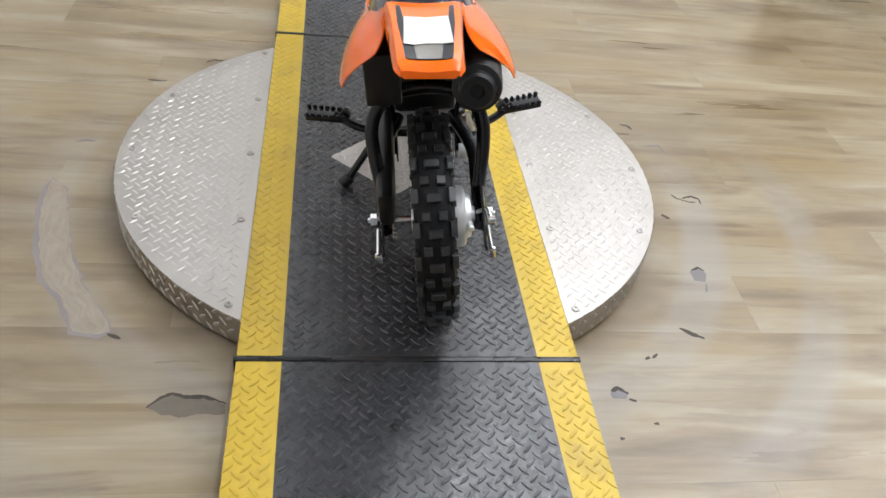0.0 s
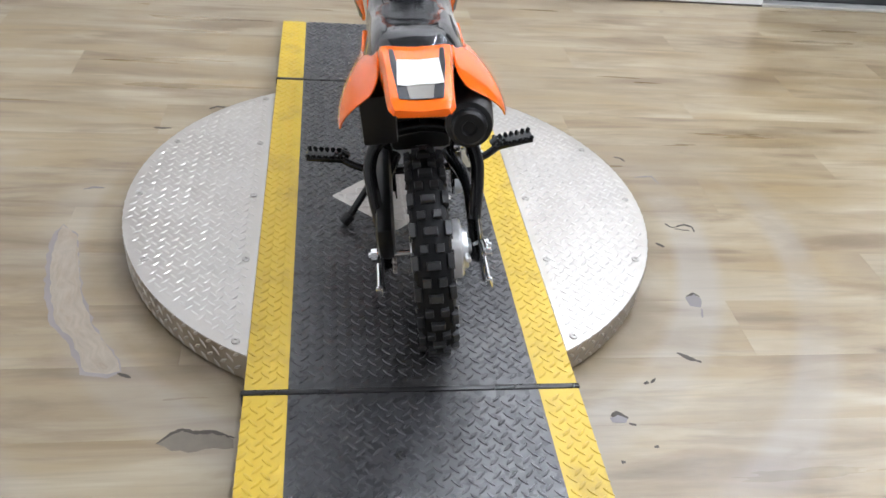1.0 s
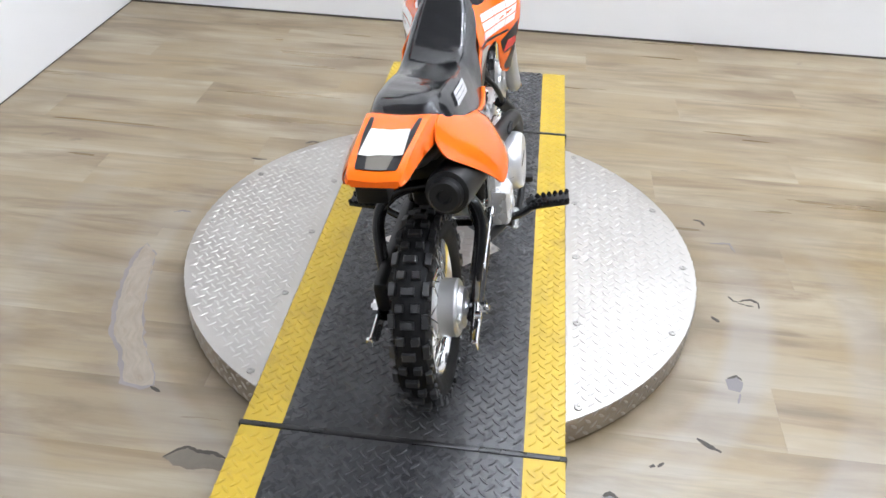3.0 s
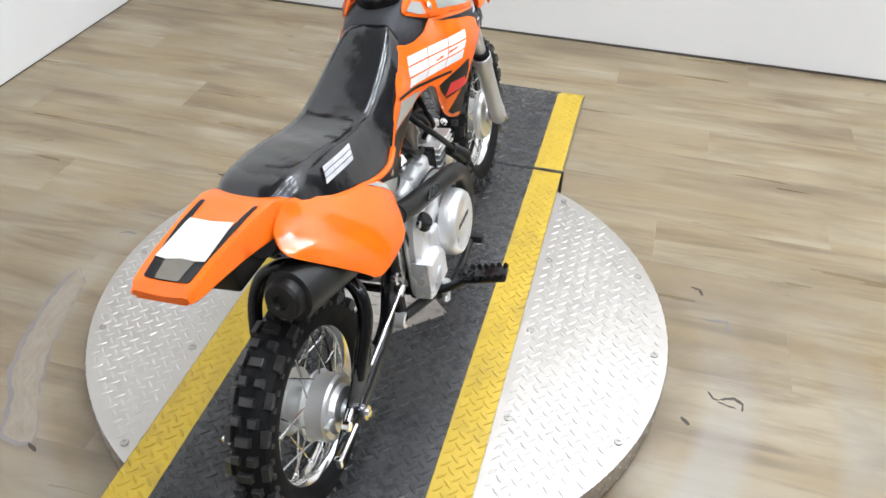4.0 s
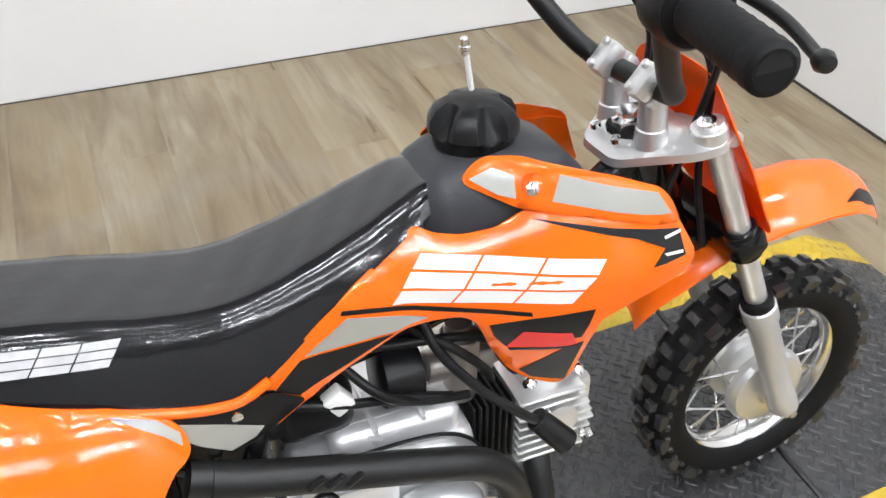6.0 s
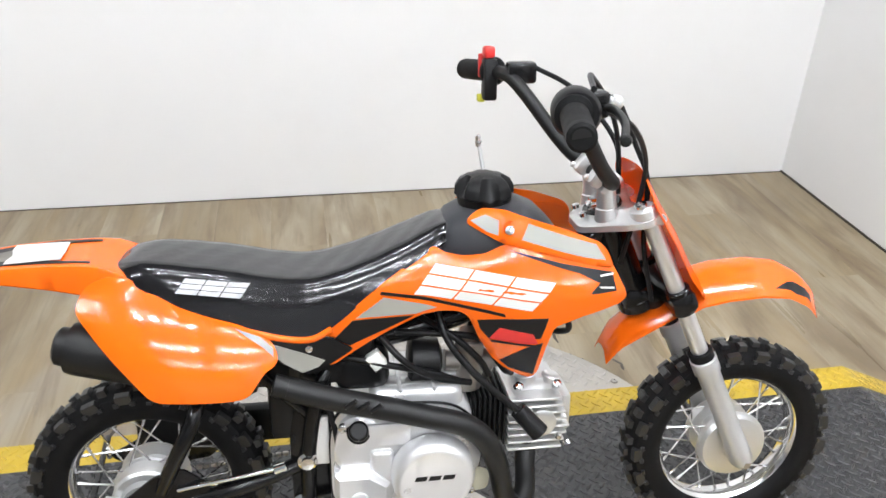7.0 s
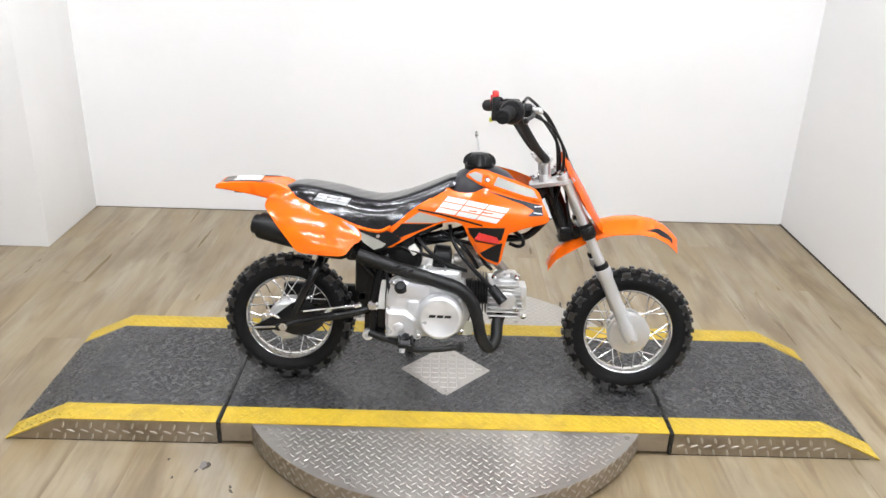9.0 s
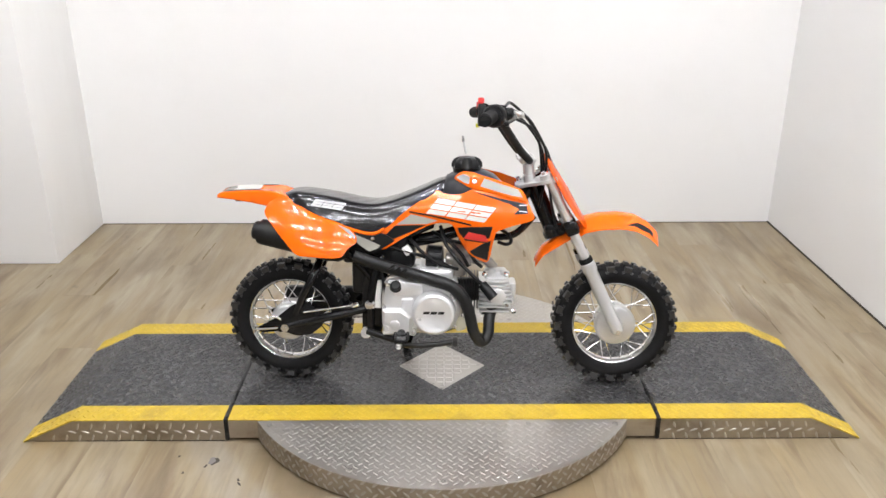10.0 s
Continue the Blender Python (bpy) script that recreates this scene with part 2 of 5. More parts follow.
# knobs lighter than the carcass: highlights and groove shade put into the colour
TREAD = material("tread_rubber_lit", (0.020, 0.020, 0.0205), spec=0.6, rough=0.33, vary=0.25, scale=40, bump=0.12, bump_scale=260)
CHROME = material("bright_chrome", (0.84, 0.84, 0.84), rough=0.13, metal=1.0, vary=0.03)
ALLOY = material("cast_alloy", (0.72, 0.72, 0.715), rough=0.32, metal=0.75, vary=0.09, scale=20, bump=0.14, bump_scale=300)
ENGINE = material("silver_engine_paint", (0.77, 0.77, 0.775), rough=0.29, metal=0.55, vary=0.09, scale=16, bump=0.1, bump_scale=300)
FORK_GREY = material("grey_fork_paint", (0.54, 0.545, 0.55), rough=0.32, metal=0.35, vary=0.05)
WHITE_DECAL = material("white_decal_film", (0.80, 0.79, 0.76), rough=0.34, vary=0.03, coat=0.2)
PAPER = material("creased_paper_label", (0.64, 0.62, 0.575), rough=0.6, vary=0.08, scale=40, bump=0.5, bump_scale=90)
FILM_DECAL = material("white_print_under_film", (0.50, 0.50, 0.51), rough=0.18, vary=0.25, scale=60)
GREY_DECAL = material("silver_grey_decal_film", (0.33, 0.325, 0.29), rough=0.32, vary=0.08, coat=0.3)
TAUPE_DECAL = material("taupe_decal_film", (0.13, 0.115, 0.09), rough=0.3, vary=0.2, scale=30, coat=0.3)
BLACK_DECAL = material("black_decal_film", (0.008, 0.008, 0.0085), rough=0.34, vary=0.15, spec=0.3)
RED = material("red_plastic", (0.68, 0.035, 0.03), rough=0.4, vary=0.08)
YELLOW_TAG = material("lime_plastic", (0.65, 0.62, 0.05), rough=0.5)
CLEAR = material("milky_clear_hose", (0.88, 0.89, 0.89), rough=0.25, vary=0.03)
CLEAR.node_tree.nodes["Principled BSDF"].inputs["Transmission Weight"].default_value = 0.25
GASKET = material("pale_gasket", (0.6, 0.58, 0.45), rough=0.6, vary=0.1)
LAMP = glow("bulb_glass", (0.93, 0.965, 1.0), 212.0)
FIXTURE = material("white_fixture_enamel", (0.75, 0.75, 0.74), rough=0.4, vary=0.02)

# ---- mesh helpers ----
from mathutils import geometry

V = Vector


def part(name, bm, mat, parent=None, label="", angle=38.0):
    """Links a bmesh as one mesh object, under parent if there is one."""
    bmesh.ops.recalc_face_normals(bm, faces=bm.faces)
    me = bpy.data.meshes.new(name)
    bm.to_mesh(me)
    bm.free()
    me.polygons.foreach_set("use_smooth", [True] * len(me.polygons))
    me.set_sharp_from_angle(angle=radians(angle))
    me.materials.append(mat)
    ob = new(name, me)
    if parent:
        ob.parent = parent
    if label:
        tagged(ob, label)
    return ob


def thing(name, m=None):
    """An empty that carries the parts of a thing."""
    ob = new(name)
    ob.empty_display_size = 0.1
    if m is not None:
        ob.matrix_basis = m
    return ob


def box(lo, hi, bevel=0.0, m=None, bm=None, seg=2):
    bm = bm or bmesh.new()
    c = [(a + b) / 2 for a, b in zip(lo, hi)]
    r = bmesh.ops.create_cube(bm, size=1, matrix=Matrix.Translation(c) @ Matrix.Diagonal((*[b - a for a, b in zip(lo, hi)], 1)))
    vs = r["verts"]
    if bevel:
        es = list({e for v in vs for e in v.link_edges})
        out = bmesh.ops.bevel(bm, geom=es, offset=bevel, segments=seg, affect="EDGES", profile=0.5)
        vs = list({v for f in out["faces"] for v in f.verts} | {v for v in vs if v.is_valid})
    if m is not None:
        bmesh.ops.transform(bm, matrix=m, verts=vs)
    return bm


def rings(loops, closed_loop=True, caps=True, bm=None, closed=False):
    """Skins a row of loops of points."""
    bm = bm or bmesh.new()
    rows = [[bm.verts.new(p) for p in loop] for loop in loops]
    k = len(rows[0])
    pairs = list(zip(rows, rows[1:])) + ([(rows[-1], rows[0])] if closed else [])
    for a, b in pairs:
        for i in range(k if closed_loop else k - 1):
            j = (i + 1) % k
            bm.faces.new((a[i], a[j], b[j], b[i]))
    if caps and closed_loop and not closed:
        bm.faces.new(rows[0][::-1])
        bm.faces.new(rows[-1])
    return bm


def frame_of(d):
    d = V(d).normalized()
    a = d.cross(V((0, 0, 1)))
    if a.length < 0.1:
        a = d.cross(V((0, 1, 0)))
    a.normalize()
    return a, a.cross(d).normalized()


def turned(profile, origin, axis, seg=28, bm=None, caps=True):
    """A solid of revolution: profile of (along the axis, radius)."""
    a, b = frame_of(axis)
    d, o = V(axis).normalized(), V(origin)
    loops = [[o + d * h + (a * math.cos(2 * math.pi * i / seg) + b * math.sin(2 * math.pi * i / seg)) * max(r, 1e-4) for i in range(seg)] for h, r in profile]
    return rings(loops, bm=bm, caps=caps)


def rod(p, q, r0, r1=None, seg=14, bm=None, edge=0.0015):
    r1 = r0 if r1 is None else r1
    n = (V(q) - V(p)).length
    e = min(edge, n / 4, r0 / 2)
    return turned([(0, r0 - e), (e, r0), (n - e, r1), (n, r1 - e)], p, V(q) - V(p), seg, bm)


def spline(pts, n=8):
    pts = [V(p) for p in pts]
    ext = [pts[0] * 2 - pts[1]] + pts + [pts[-1] * 2 - pts[-2]]
    out = []
    for i in range(1, len(ext) - 2):
        p0, p1, p2, p3 = ext[i - 1:i + 3]
        for k in range(n):
            t = k / n
            out.append(0.5 * ((2 * p1) + (p2 - p0) * t + (2 * p0 - 5 * p1 + 4 * p2 - p3) * t * t + (3 * p1 - p0 - 3 * p2 + p3) * t ** 3))
    return out + [pts[-1]]


def tube(pts, r, seg=12, n=7, bm=None):
    """A bent tube through the points; r: one radius, or one for each end."""
    ps = spline(pts, n) if len(pts) > 2 else [V(p) for p in pts]
    rs = r if isinstance(r, tuple) else (r, r)
    loops = []
    a = None
    for i, p in enumerate(ps):
        d = (ps[min(i + 1, len(ps) - 1)] - ps[max(i - 1, 0)]).normalized()
        if a is None:
            a, _ = frame_of(d)
        a = (a - d * a.dot(d)).normalized()
        b = d.cross(a)
        k = i / (len(ps) - 1)
        rad = rs[0] * (1 - k) + rs[1] * k
        loops.append([p + (a * math.cos(2 * math.pi * j / seg) + b * math.sin(2 * math.pi * j / seg)) * rad for j in range(seg)])
    return rings(loops, bm=bm)


def fillet(pts, r=0.01, n=4):
    """Rounds the corners of an outline."""
    out = []
    k = len(pts)
    for i in range(k):
        p, a, b = V(pts[i]), V(pts[i - 1]), V(pts[(i + 1) % k])
        ra = min(r, (a - p).length * 0.45)
        rb = min(r, (b - p).length * 0.45)
        s, e = p + (a - p).normalized() * ra, p + (b - p).normalized() * rb
        for j in range(n + 1):
            t = j / n
            out.append(s * (1 - t) ** 2 + p * 2 * t * (1 - t) + e * t * t)
    return out


def inside(p, poly):
    hit = False
    for i in range(len(poly)):
        a, b = poly[i - 1], poly[i]
        if (a[1] > p[1]) != (b[1] > p[1]) and p[0] < (b[0] - a[0]) * (p[1] - a[1]) / (b[1] - a[1]) + a[0]:
            hit = not hit
    return hit


def sheet(outline, place, thick, step=0.02, lip=0.5, bm=None):
    """A curved plate with an outline in two measures; place(a, b, d) gives the point d above the inner face. Its rim is rolled by lip."""
    poly = []
    k = len(outline)
    for i in range(k):
        p, q = V(outline[i][:2]), V(outline[(i + 1) % k][:2])
        m = max(1, int((q - p).length / step))
        poly += [p.lerp(q, j / m) for j in range(m)]
    pts = list(poly)
    xs, ys = [p[0] for p in poly], [p[1] for p in poly]
    x = min(xs) + step / 2
    while x < max(xs):
        y = min(ys) + step / 2
        while y < max(ys):
            c = V((x, y))
            if inside(c, poly) and min((c - p).length for p in poly) > step * 0.4:
                pts.append(c)
            y += step
        x += step
    k = len(poly)
    out = geometry.delaunay_2d_cdt(pts, [(i, (i + 1) % k) for i in range(k)], [], 1, 1e-6)
    co, tris = out[0], out[2]
    bm = bm or bmesh.new()
    rim = {}
    for f in tris:
        for i in range(3):
            e = (f[i], f[(i + 1) % 3])
            key = (min(e), max(e))
            rim[key] = None if key in rim else e
    edges = [e for e in rim.values() if e]
    border = {i for e in edges for i in e}
    top = [bm.verts.new(place(c[0], c[1], thick * (1 - lip) if i in border else thick)) for i, c in enumerate(co)]
    low = [bm.verts.new(place(c[0], c[1], 0.0)) for c in co]
    for f in tris:
        bm.faces.new([top[i] for i in f])
        bm.faces.new([low[i] for i in reversed(f)])
    for a, b in edges:
        bm.faces.new((top[b], top[a], low[a], low[b]))
    return bm


def table(rows, x):
    """Reads a value from rows of (x, value, ...), between them on smooth lines."""
    if x <= rows[0][0]:
        return rows[0][1:] if len(rows[0]) > 2 else rows[0][1]
    for a, b in zip(rows, rows[1:]):
        if x <= b[0]:
            t = (x - a[0]) / (b[0] - a[0])
            v = [p + (q - p) * t for p, q in zip(a[1:], b[1:])]
            return v if len(v) > 1 else v[0]
    return rows[-1][1:] if len(rows[-1]) > 2 else rows[-1][1]


def lugs(place, u0, u1, v0, v1, keep, pitch=0.028, long=0.0125, wide=0.0032, tall=0.0016, turn=45.0, bm=None):
    """Raised lens-shaped lugs of tread plate, turned alternately, on the surface place(u, v, h)."""
    bm = bm or bmesh.new()
    nu, nv = int((u1 - u0) / pitch) + 1, int((v1 - v0) / pitch * 2) + 1
    shape = [(-1, 0), (-0.55, 0.8), (0.0, 1.0), (0.55, 0.8), (1, 0), (0.55, -0.8), (0.0, -1.0), (-0.55, -0.8)]
    for i in range(nu):
        for j in range(nv):
            cu, cv = u0 + (i + 0.25 + 0.5 * (j % 2)) * pitch, v0 + (j + 0.5) * pitch * 0.5
            if not keep(cu, cv):
                continue
            a = radians(turn if j % 2 else turn + 90)
            ca, sa = math.cos(a), math.sin(a)
            base = [bm.verts.new(place(cu + x * long * ca - y * wide * sa, cv + x * long * sa + y * wide * ca, 0)) for x, y in shape]
            top = [bm.verts.new(place(cu + x * long * 0.72 * ca - y * wide * 0.5 * sa, cv + x * long * 0.72 * sa + y * wide * 0.5 * ca, tall)) for x, y in shape]
            for k in range(8):
                bm.faces.new((base[k], base[(k + 1) % 8], top[(k + 1) % 8], top[k]))
            bm.faces.new(top)
    return bm


# ---- the room ----
WALL_A, WALL_B, TALL = 1.69, -1.585, 3.0
FAR_X, FAR_Y = 5.6, -6.0
floor_bm = box((-1.9, FAR_Y - 0.3, -0.16), (FAR_X + 0.3, 3.1, -0.006))
floor_ob = tagged(part("floor", floor_bm, TEAR_GREY), "washed oak vinyl plank floor, rubbed grey round the turntable", "floor", kind="structure")
# ceiling out of view, added dark to hold reflections down
tagged(part("ceiling", box((-1.9, FAR_Y - 0.3, TALL), (FAR_X + 0.3, 3.1, TALL + 0.15)), CEILING), "unseen dark ceiling added to keep reflections dark", "ceiling", kind="structure")
DOOR_X0, DOOR_X1, DOOR_H = 1.775, 2.75, 2.1
wall = box((WALL_B - 0.15, WALL_A, 0.0), (DOOR_X0, WALL_A + 0.15, TALL))
box((DOOR_X0, WALL_A, DOOR_H), (DOOR_X1, WALL_A + 0.15, TALL), bm=wall)
box((DOOR_X1, WALL_A, 0.0), (FAR_X, WALL_A + 0.15, TALL), bm=wall)
tagged(part("wall_north", wall, WALL), "smooth white painted wall with a dark doorway", "wall", kind="structure")
wall = box((WALL_B - 0.15, -1.74, 0.0), (WALL_B, WALL_A, TALL))
tagged(part("wall_west", wall, WALL), "smooth white painted wall behind the turntable", "wall", kind="structure")
wall = box((WALL_B - 0.15, FAR_Y, 0.0), (-1.06, -1.74, TALL), bevel=0.003)
tagged(part("wall_west_return", wall, WALL), "white painted wall that steps out into the room", "wall", kind="structure")
# two unseen walls, added to close the room and shape reflections
tagged(part("wall_south", box((-1.06, FAR_Y - 0.15, 0.0), (FAR_X, FAR_Y, TALL)), WALL_FAR), "unseen grey wall added to close the room and temper reflections", "wall", kind="structure")
tagged(part("wall_east", box((FAR_X, FAR_Y - 0.15, 0.0), (FAR_X + 0.15, WALL_A + 0.15, TALL)), WALL_FAR), "unseen grey wall added to close the room and temper reflections", "wall", kind="structure")
tagged(part("threshold", box((DOOR_X0, WALL_A - 0.01, 0.0), (DOOR_X1, WALL_A + 0.05, 0.016), bevel=0.004), THRESHOLD), "pale metal threshold strip under the dark door", "threshold", kind="structure")
door = part("door_1", box((DOOR_X0 + 0.004, WALL_A + 0.055, 0.012), (DOOR_X1 - 0.004, WALL_A + 0.1, DOOR_H - 0.004), bevel=0.003), DOOR)
tagged(door, "plain black door, closed, in the white wall", "door", kind="structure")
part("door_handle", rod((DOOR_X1 - 0.09, WALL_A + 0.055, 1.0), (DOOR_X1 - 0.09, WALL_A + 0.0, 1.0), 0.012, bm=rod((DOOR_X1 - 0.2, WALL_A + 0.008, 1.0), (DOOR_X1 - 0.08, WALL_A + 0.008, 1.0), 0.009)), CHROME, door)
for name, lo, hi in (("baseboard", (WALL_B, WALL_A - 0.004, 0.0), (DOOR_X0, WALL_A - 0.001, 0.008)), ("baseboard", (WALL_B + 0.001, -1.74, 0.0), (WALL_B + 0.003, WALL_A - 0.004, 0.003))):
    tagged(part(name, box(lo, hi), TEAR), "thin dark joint where the wall meets the floor", "trim", kind="structure")


def ceiling_light(m, length=1.3):
    """A bar with four round bulbs under it."""
    top = thing("ceiling_light", m)
    part("bar", box((-0.03, -length / 2, 0.012), (0.03, length / 2, 0.05), bevel=0.006), FIXTURE, top)
    for i in range(4):
        y = (i - 1.5) * length / 4
        part("socket", rod((0, y, -0.012), (0, y, 0.014), 0.024), FIXTURE, top)
        bulb = turned([(0.0, 0.018), (0.008, 0.030), (0.022, 0.042), (0.040, 0.046), (0.058, 0.040), (0.070, 0.026), (0.076, 0.0)], (0, y, -0.010), (0, 0, -1), 20)
        part("bulb", bulb, LAMP, top, "glowing white bulb")
    return tagged(top, "ceiling bar with four round white bulbs", "ceiling light", "ceiling lights")


first_light = ceiling_light(pose(0.35, -0.75, TALL - 0.05))
for x, y, r in ((0.35, 0.95, 0), (1.2, -0.75, 0), (1.2, 0.95, 0), (2.3, -0.75, 0), (2.3, 0.95, 0), (1.2, -2.7, 0), (3.5, -0.75, 0), (3.5, 0.95, 0)):
    copy_thing(first_light, pose(x, y, TALL - 0.05, 0, 0, r))

# ---- turntable and ramps ----
HIGH, HALF, BAND, JOINT, KNEE, FOOT, RADIUS = 0.076, 0.31, 0.078, 0.64, 1.09, 1.247, 0.628
DARK_HALF = HALF - BAND

turntable = tagged(thing("turntable"), "round bright tread-plate turntable with a black and yellow deck", "turntable")
drum = turned([(0.006, RADIUS - 0.004), (0.008, RADIUS), (HIGH - 0.006, RADIUS), (HIGH - 0.005, RADIUS - 0.002)], (0, 0, 0), (0, 0, 1), 160)
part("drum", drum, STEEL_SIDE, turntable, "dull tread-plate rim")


def on_rim(u, v, h):
    a = u / RADIUS
    return V(((RADIUS + h) * math.cos(a), (RADIUS + h) * math.sin(a), v))


def off_deck(u, v):
    return abs(RADIUS * math.cos(u / RADIUS)) > HALF + 0.01


tagged(part("rim_tread", lugs(on_rim, 0, 2 * math.pi * RADIUS, 0.008, 0.062, off_deck, pitch=0.034, tall=0.0015, long=0.0125, wide=0.0038), LUG_STEEL, turntable), kind="stuff")
for side in (-1, 1):
    arc = [math.acos((HALF + 0.002) / RADIUS) * (1 - 2 * i / 60) for i in range(61)]
    outline = [(side * RADIUS * math.cos(a), RADIUS * math.sin(a)) for a in arc]
    flat_plate = lambda a, b, d: V((a, b, HIGH - 0.005 + d))
    plate = part("top_plate", sheet(outline, flat_plate, 0.004, step=0.06, lip=0.2), STEEL, turntable, "bright tread-plate half moon")
    on_top = lambda u, v, h: V((u, v, HIGH - 0.001 + h))
    keep = lambda u, v: abs(u) > HALF + 0.016 and math.hypot(u, v) < RADIUS - 0.014
    bm = lugs(on_top, -RADIUS, RADIUS, -RADIUS, RADIUS, lambda u, v: keep(u, v) and u * side > 0, pitch=0.0285, tall=0.0012, long=0.0118)
    tagged(part("tread", bm, LUG_STEEL, plate), kind="stuff")
    for bx, by in ((0.336, -0.505), (0.336, -0.25), (0.336, 0.0), (0.336, 0.25), (0.336, 0.505), (0.548, -0.25), (0.548, 0.25), (0.6, 0.0)):
        bm = turned([(0, 0.0085), (0.0022, 0.008), (0.003, 0.006), (0.003, 0.0032), (0.0012, 0.003), (0.0012, 0)], (side * bx, by, HIGH - 0.001), (0, 0, 1), 14)
        part("bolt", bm, BOLT, turntable)

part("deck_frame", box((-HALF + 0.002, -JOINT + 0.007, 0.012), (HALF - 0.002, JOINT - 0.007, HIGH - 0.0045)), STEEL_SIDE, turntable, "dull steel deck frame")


def deck(parent, y0, y1, along):
    """The black tread sheet and the two yellow bands of one length of deck, laid along the line along(s, h)."""
    out = []
    for name, x0, x1, mat, label in (("deck_sheet", -DARK_HALF, DARK_HALF, BLACK_DECK, "worn black tread plate"),
                                     ("edge_band", -HALF, -DARK_HALF, YELLOW, "yellow painted edge"), ("edge_band", DARK_HALF, HALF, YELLOW, "yellow painted edge")):
        steps = [y0 + (y1 - y0) * i / 24 for i in range(25)] + ([KNEE] if y0 < KNEE < y1 else [])
        steps.sort()
        loops = []
        for s in steps:
            a, b = along(s, 0.0), along(s, 0.003)
            loops.append([(x0, a[0], a[1]), (x1, a[0], a[1]), (x1, b[0], b[1]), (x0, b[0], b[1])])
        sheet_ob = part(name, rings(loops), mat, parent, label, angle=20)
        place = lambda u, v, h: V((u, *along(v, 0.003 + h)))
        bm = lugs(place, -HALF, HALF, y0, y1, lambda u, v: x0 + 0.004 < u < x1 - 0.004 and y0 + 0.012 < v < y1 - 0.012 and not (abs(u) + abs(v) < 0.15), tall=0.0018, pitch=0.0282)
        tagged(part("tread", bm, DECK_LUG if mat == BLACK_DECK else mat, sheet_ob), kind="stuff")
        out.append(sheet_ob)
    return out


deck(turntable, -JOINT + 0.007, JOINT - 0.007, lambda s, h: (s, HIGH - 0.003 + h))
diamond = [(0.15, 0), (0, 0.142), (-0.15, 0), (0, -0.142)]
dia = part("centre_plate", sheet(fillet(diamond, 0.006), lambda a, b, d: V((a, b, HIGH - 0.0006 + d)), 0.0022, step=0.03), STEEL, turntable, "bare bright diamond-shaped tread plate")
bm = lugs(lambda u, v, h: V((u, v, HIGH + 0.0016 + h)), -0.15, 0.15, -0.15, 0.15, lambda u, v: abs(u) / 0.15 + abs(v) / 0.142 < 0.86, pitch=0.0275, turn=0.0, tall=0.0019)
tagged(part("tread", bm, LUG_STEEL, dia), kind="stuff")
for x, y in ((0.128, 0), (-0.128, 0), (0, 0.118), (0, -0.118), (0.0, 0.0)):
    part("bolt", turned([(0, 0.006), (0.0012, 0.0055), (0.0016, 0)], (x, y, HIGH + 0.0016), (0, 0, 1), 12), BOLT, turntable)


def slope(s, h):
    """A point on the ramp's top, s along the floor: level to the knee, then down to the floor."""
    if s <= KNEE:
        return (s, HIGH - 0.003 + h)
    k = (s - KNEE) / (FOOT - KNEE)
    return (s + h * 0.35, (HIGH - 0.003) * (1 - k) + 0.001 + h * 0.9)


def ramp():
    top = thing("ramp")
    body = [(JOINT + 0.007, 0.004), (JOINT + 0.007, HIGH - 0.0045), (KNEE, HIGH - 0.0045), (FOOT - 0.012, 0.004)]
    loops = [[(x, y, z) for y, z in body] for x in (-HALF + 0.002, HALF - 0.002)]
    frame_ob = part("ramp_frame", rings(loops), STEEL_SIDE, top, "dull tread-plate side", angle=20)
    for side in (-1, 1):
        place = lambda u, v, h: V((side * (HALF - 0.002 + h), u, v))
        keep = lambda u, v: JOINT + 0.02 < u and v < min(HIGH - 0.014, (FOOT - u) * 0.47 - 0.02) and v > 0.008
        tagged(part("side_tread", lugs(place, JOINT, FOOT, 0.004, 0.07, keep, pitch=0.039, turn=20, tall=0.0015, wide=0.0038), LUG_STEEL, frame_ob), kind="stuff")
    deck(top, JOINT + 0.007, FOOT, slope)
    strip = box((-HALF - 0.004, JOINT - 0.0062, 0.006), (HALF + 0.006, JOINT + 0.0062, HIGH + 0.003), bevel=0.004)
    part("rubber_strip", strip, RUBBER_STRIP, top, "black rubber strip in the joint")
    part("bottom_edge", box((-HALF + 0.004, JOINT + 0.01, 0.0), (HALF - 0.004, FOOT - 0.03, 0.0045)), RUBBER_STRIP, top)
    return tagged(top, "black tread-plate ramp with yellow edges and sloping end", "ramp", "turntable ramps")


front_ramp = ramp()
rear_ramp = copy_thing(front_ramp, pose(0, 0, 0, 0, 0, 180))

# ---- the dirt bike: x to its right, y ahead, z up from the tyres' contact ----
LEAN, HEADING = -8.2, -2.2
bike = tagged(thing("dirt_bike", pose(0.076, 0.03, HIGH + 0.0055) @ pose(0, 0, 0, 0, LEAN, HEADING)),
              "small orange and black dirt bike leaning on its side stand", "dirt bike")
AXLE_Y, AXLE_Z = 0.507, 0.193


def both(make):
    """Calls make for the right side (1) and the left side (-1)."""
    return [make(s) for s in (1, -1)]


def tyre_mesh(seg=72):
    profile = [(-0.021, 0.131), (-0.027, 0.137), (-0.0335, 0.150), (-0.0335, 0.164), (-0.028, 0.178), (-0.016, 0.1870), (0.0, 0.1895),
               (0.016, 0.1870), (0.028, 0.178), (0.0335, 0.164), (0.0335, 0.150), (0.027, 0.137), (0.021, 0.131)]
    loops = [[V((x, r * math.cos(2 * math.pi * i / seg), r * math.sin(2 * math.pi * i / seg))) for x, r in profile] for i in range(seg)]
    return rings(loops, closed_loop=True, closed=True, caps=False)


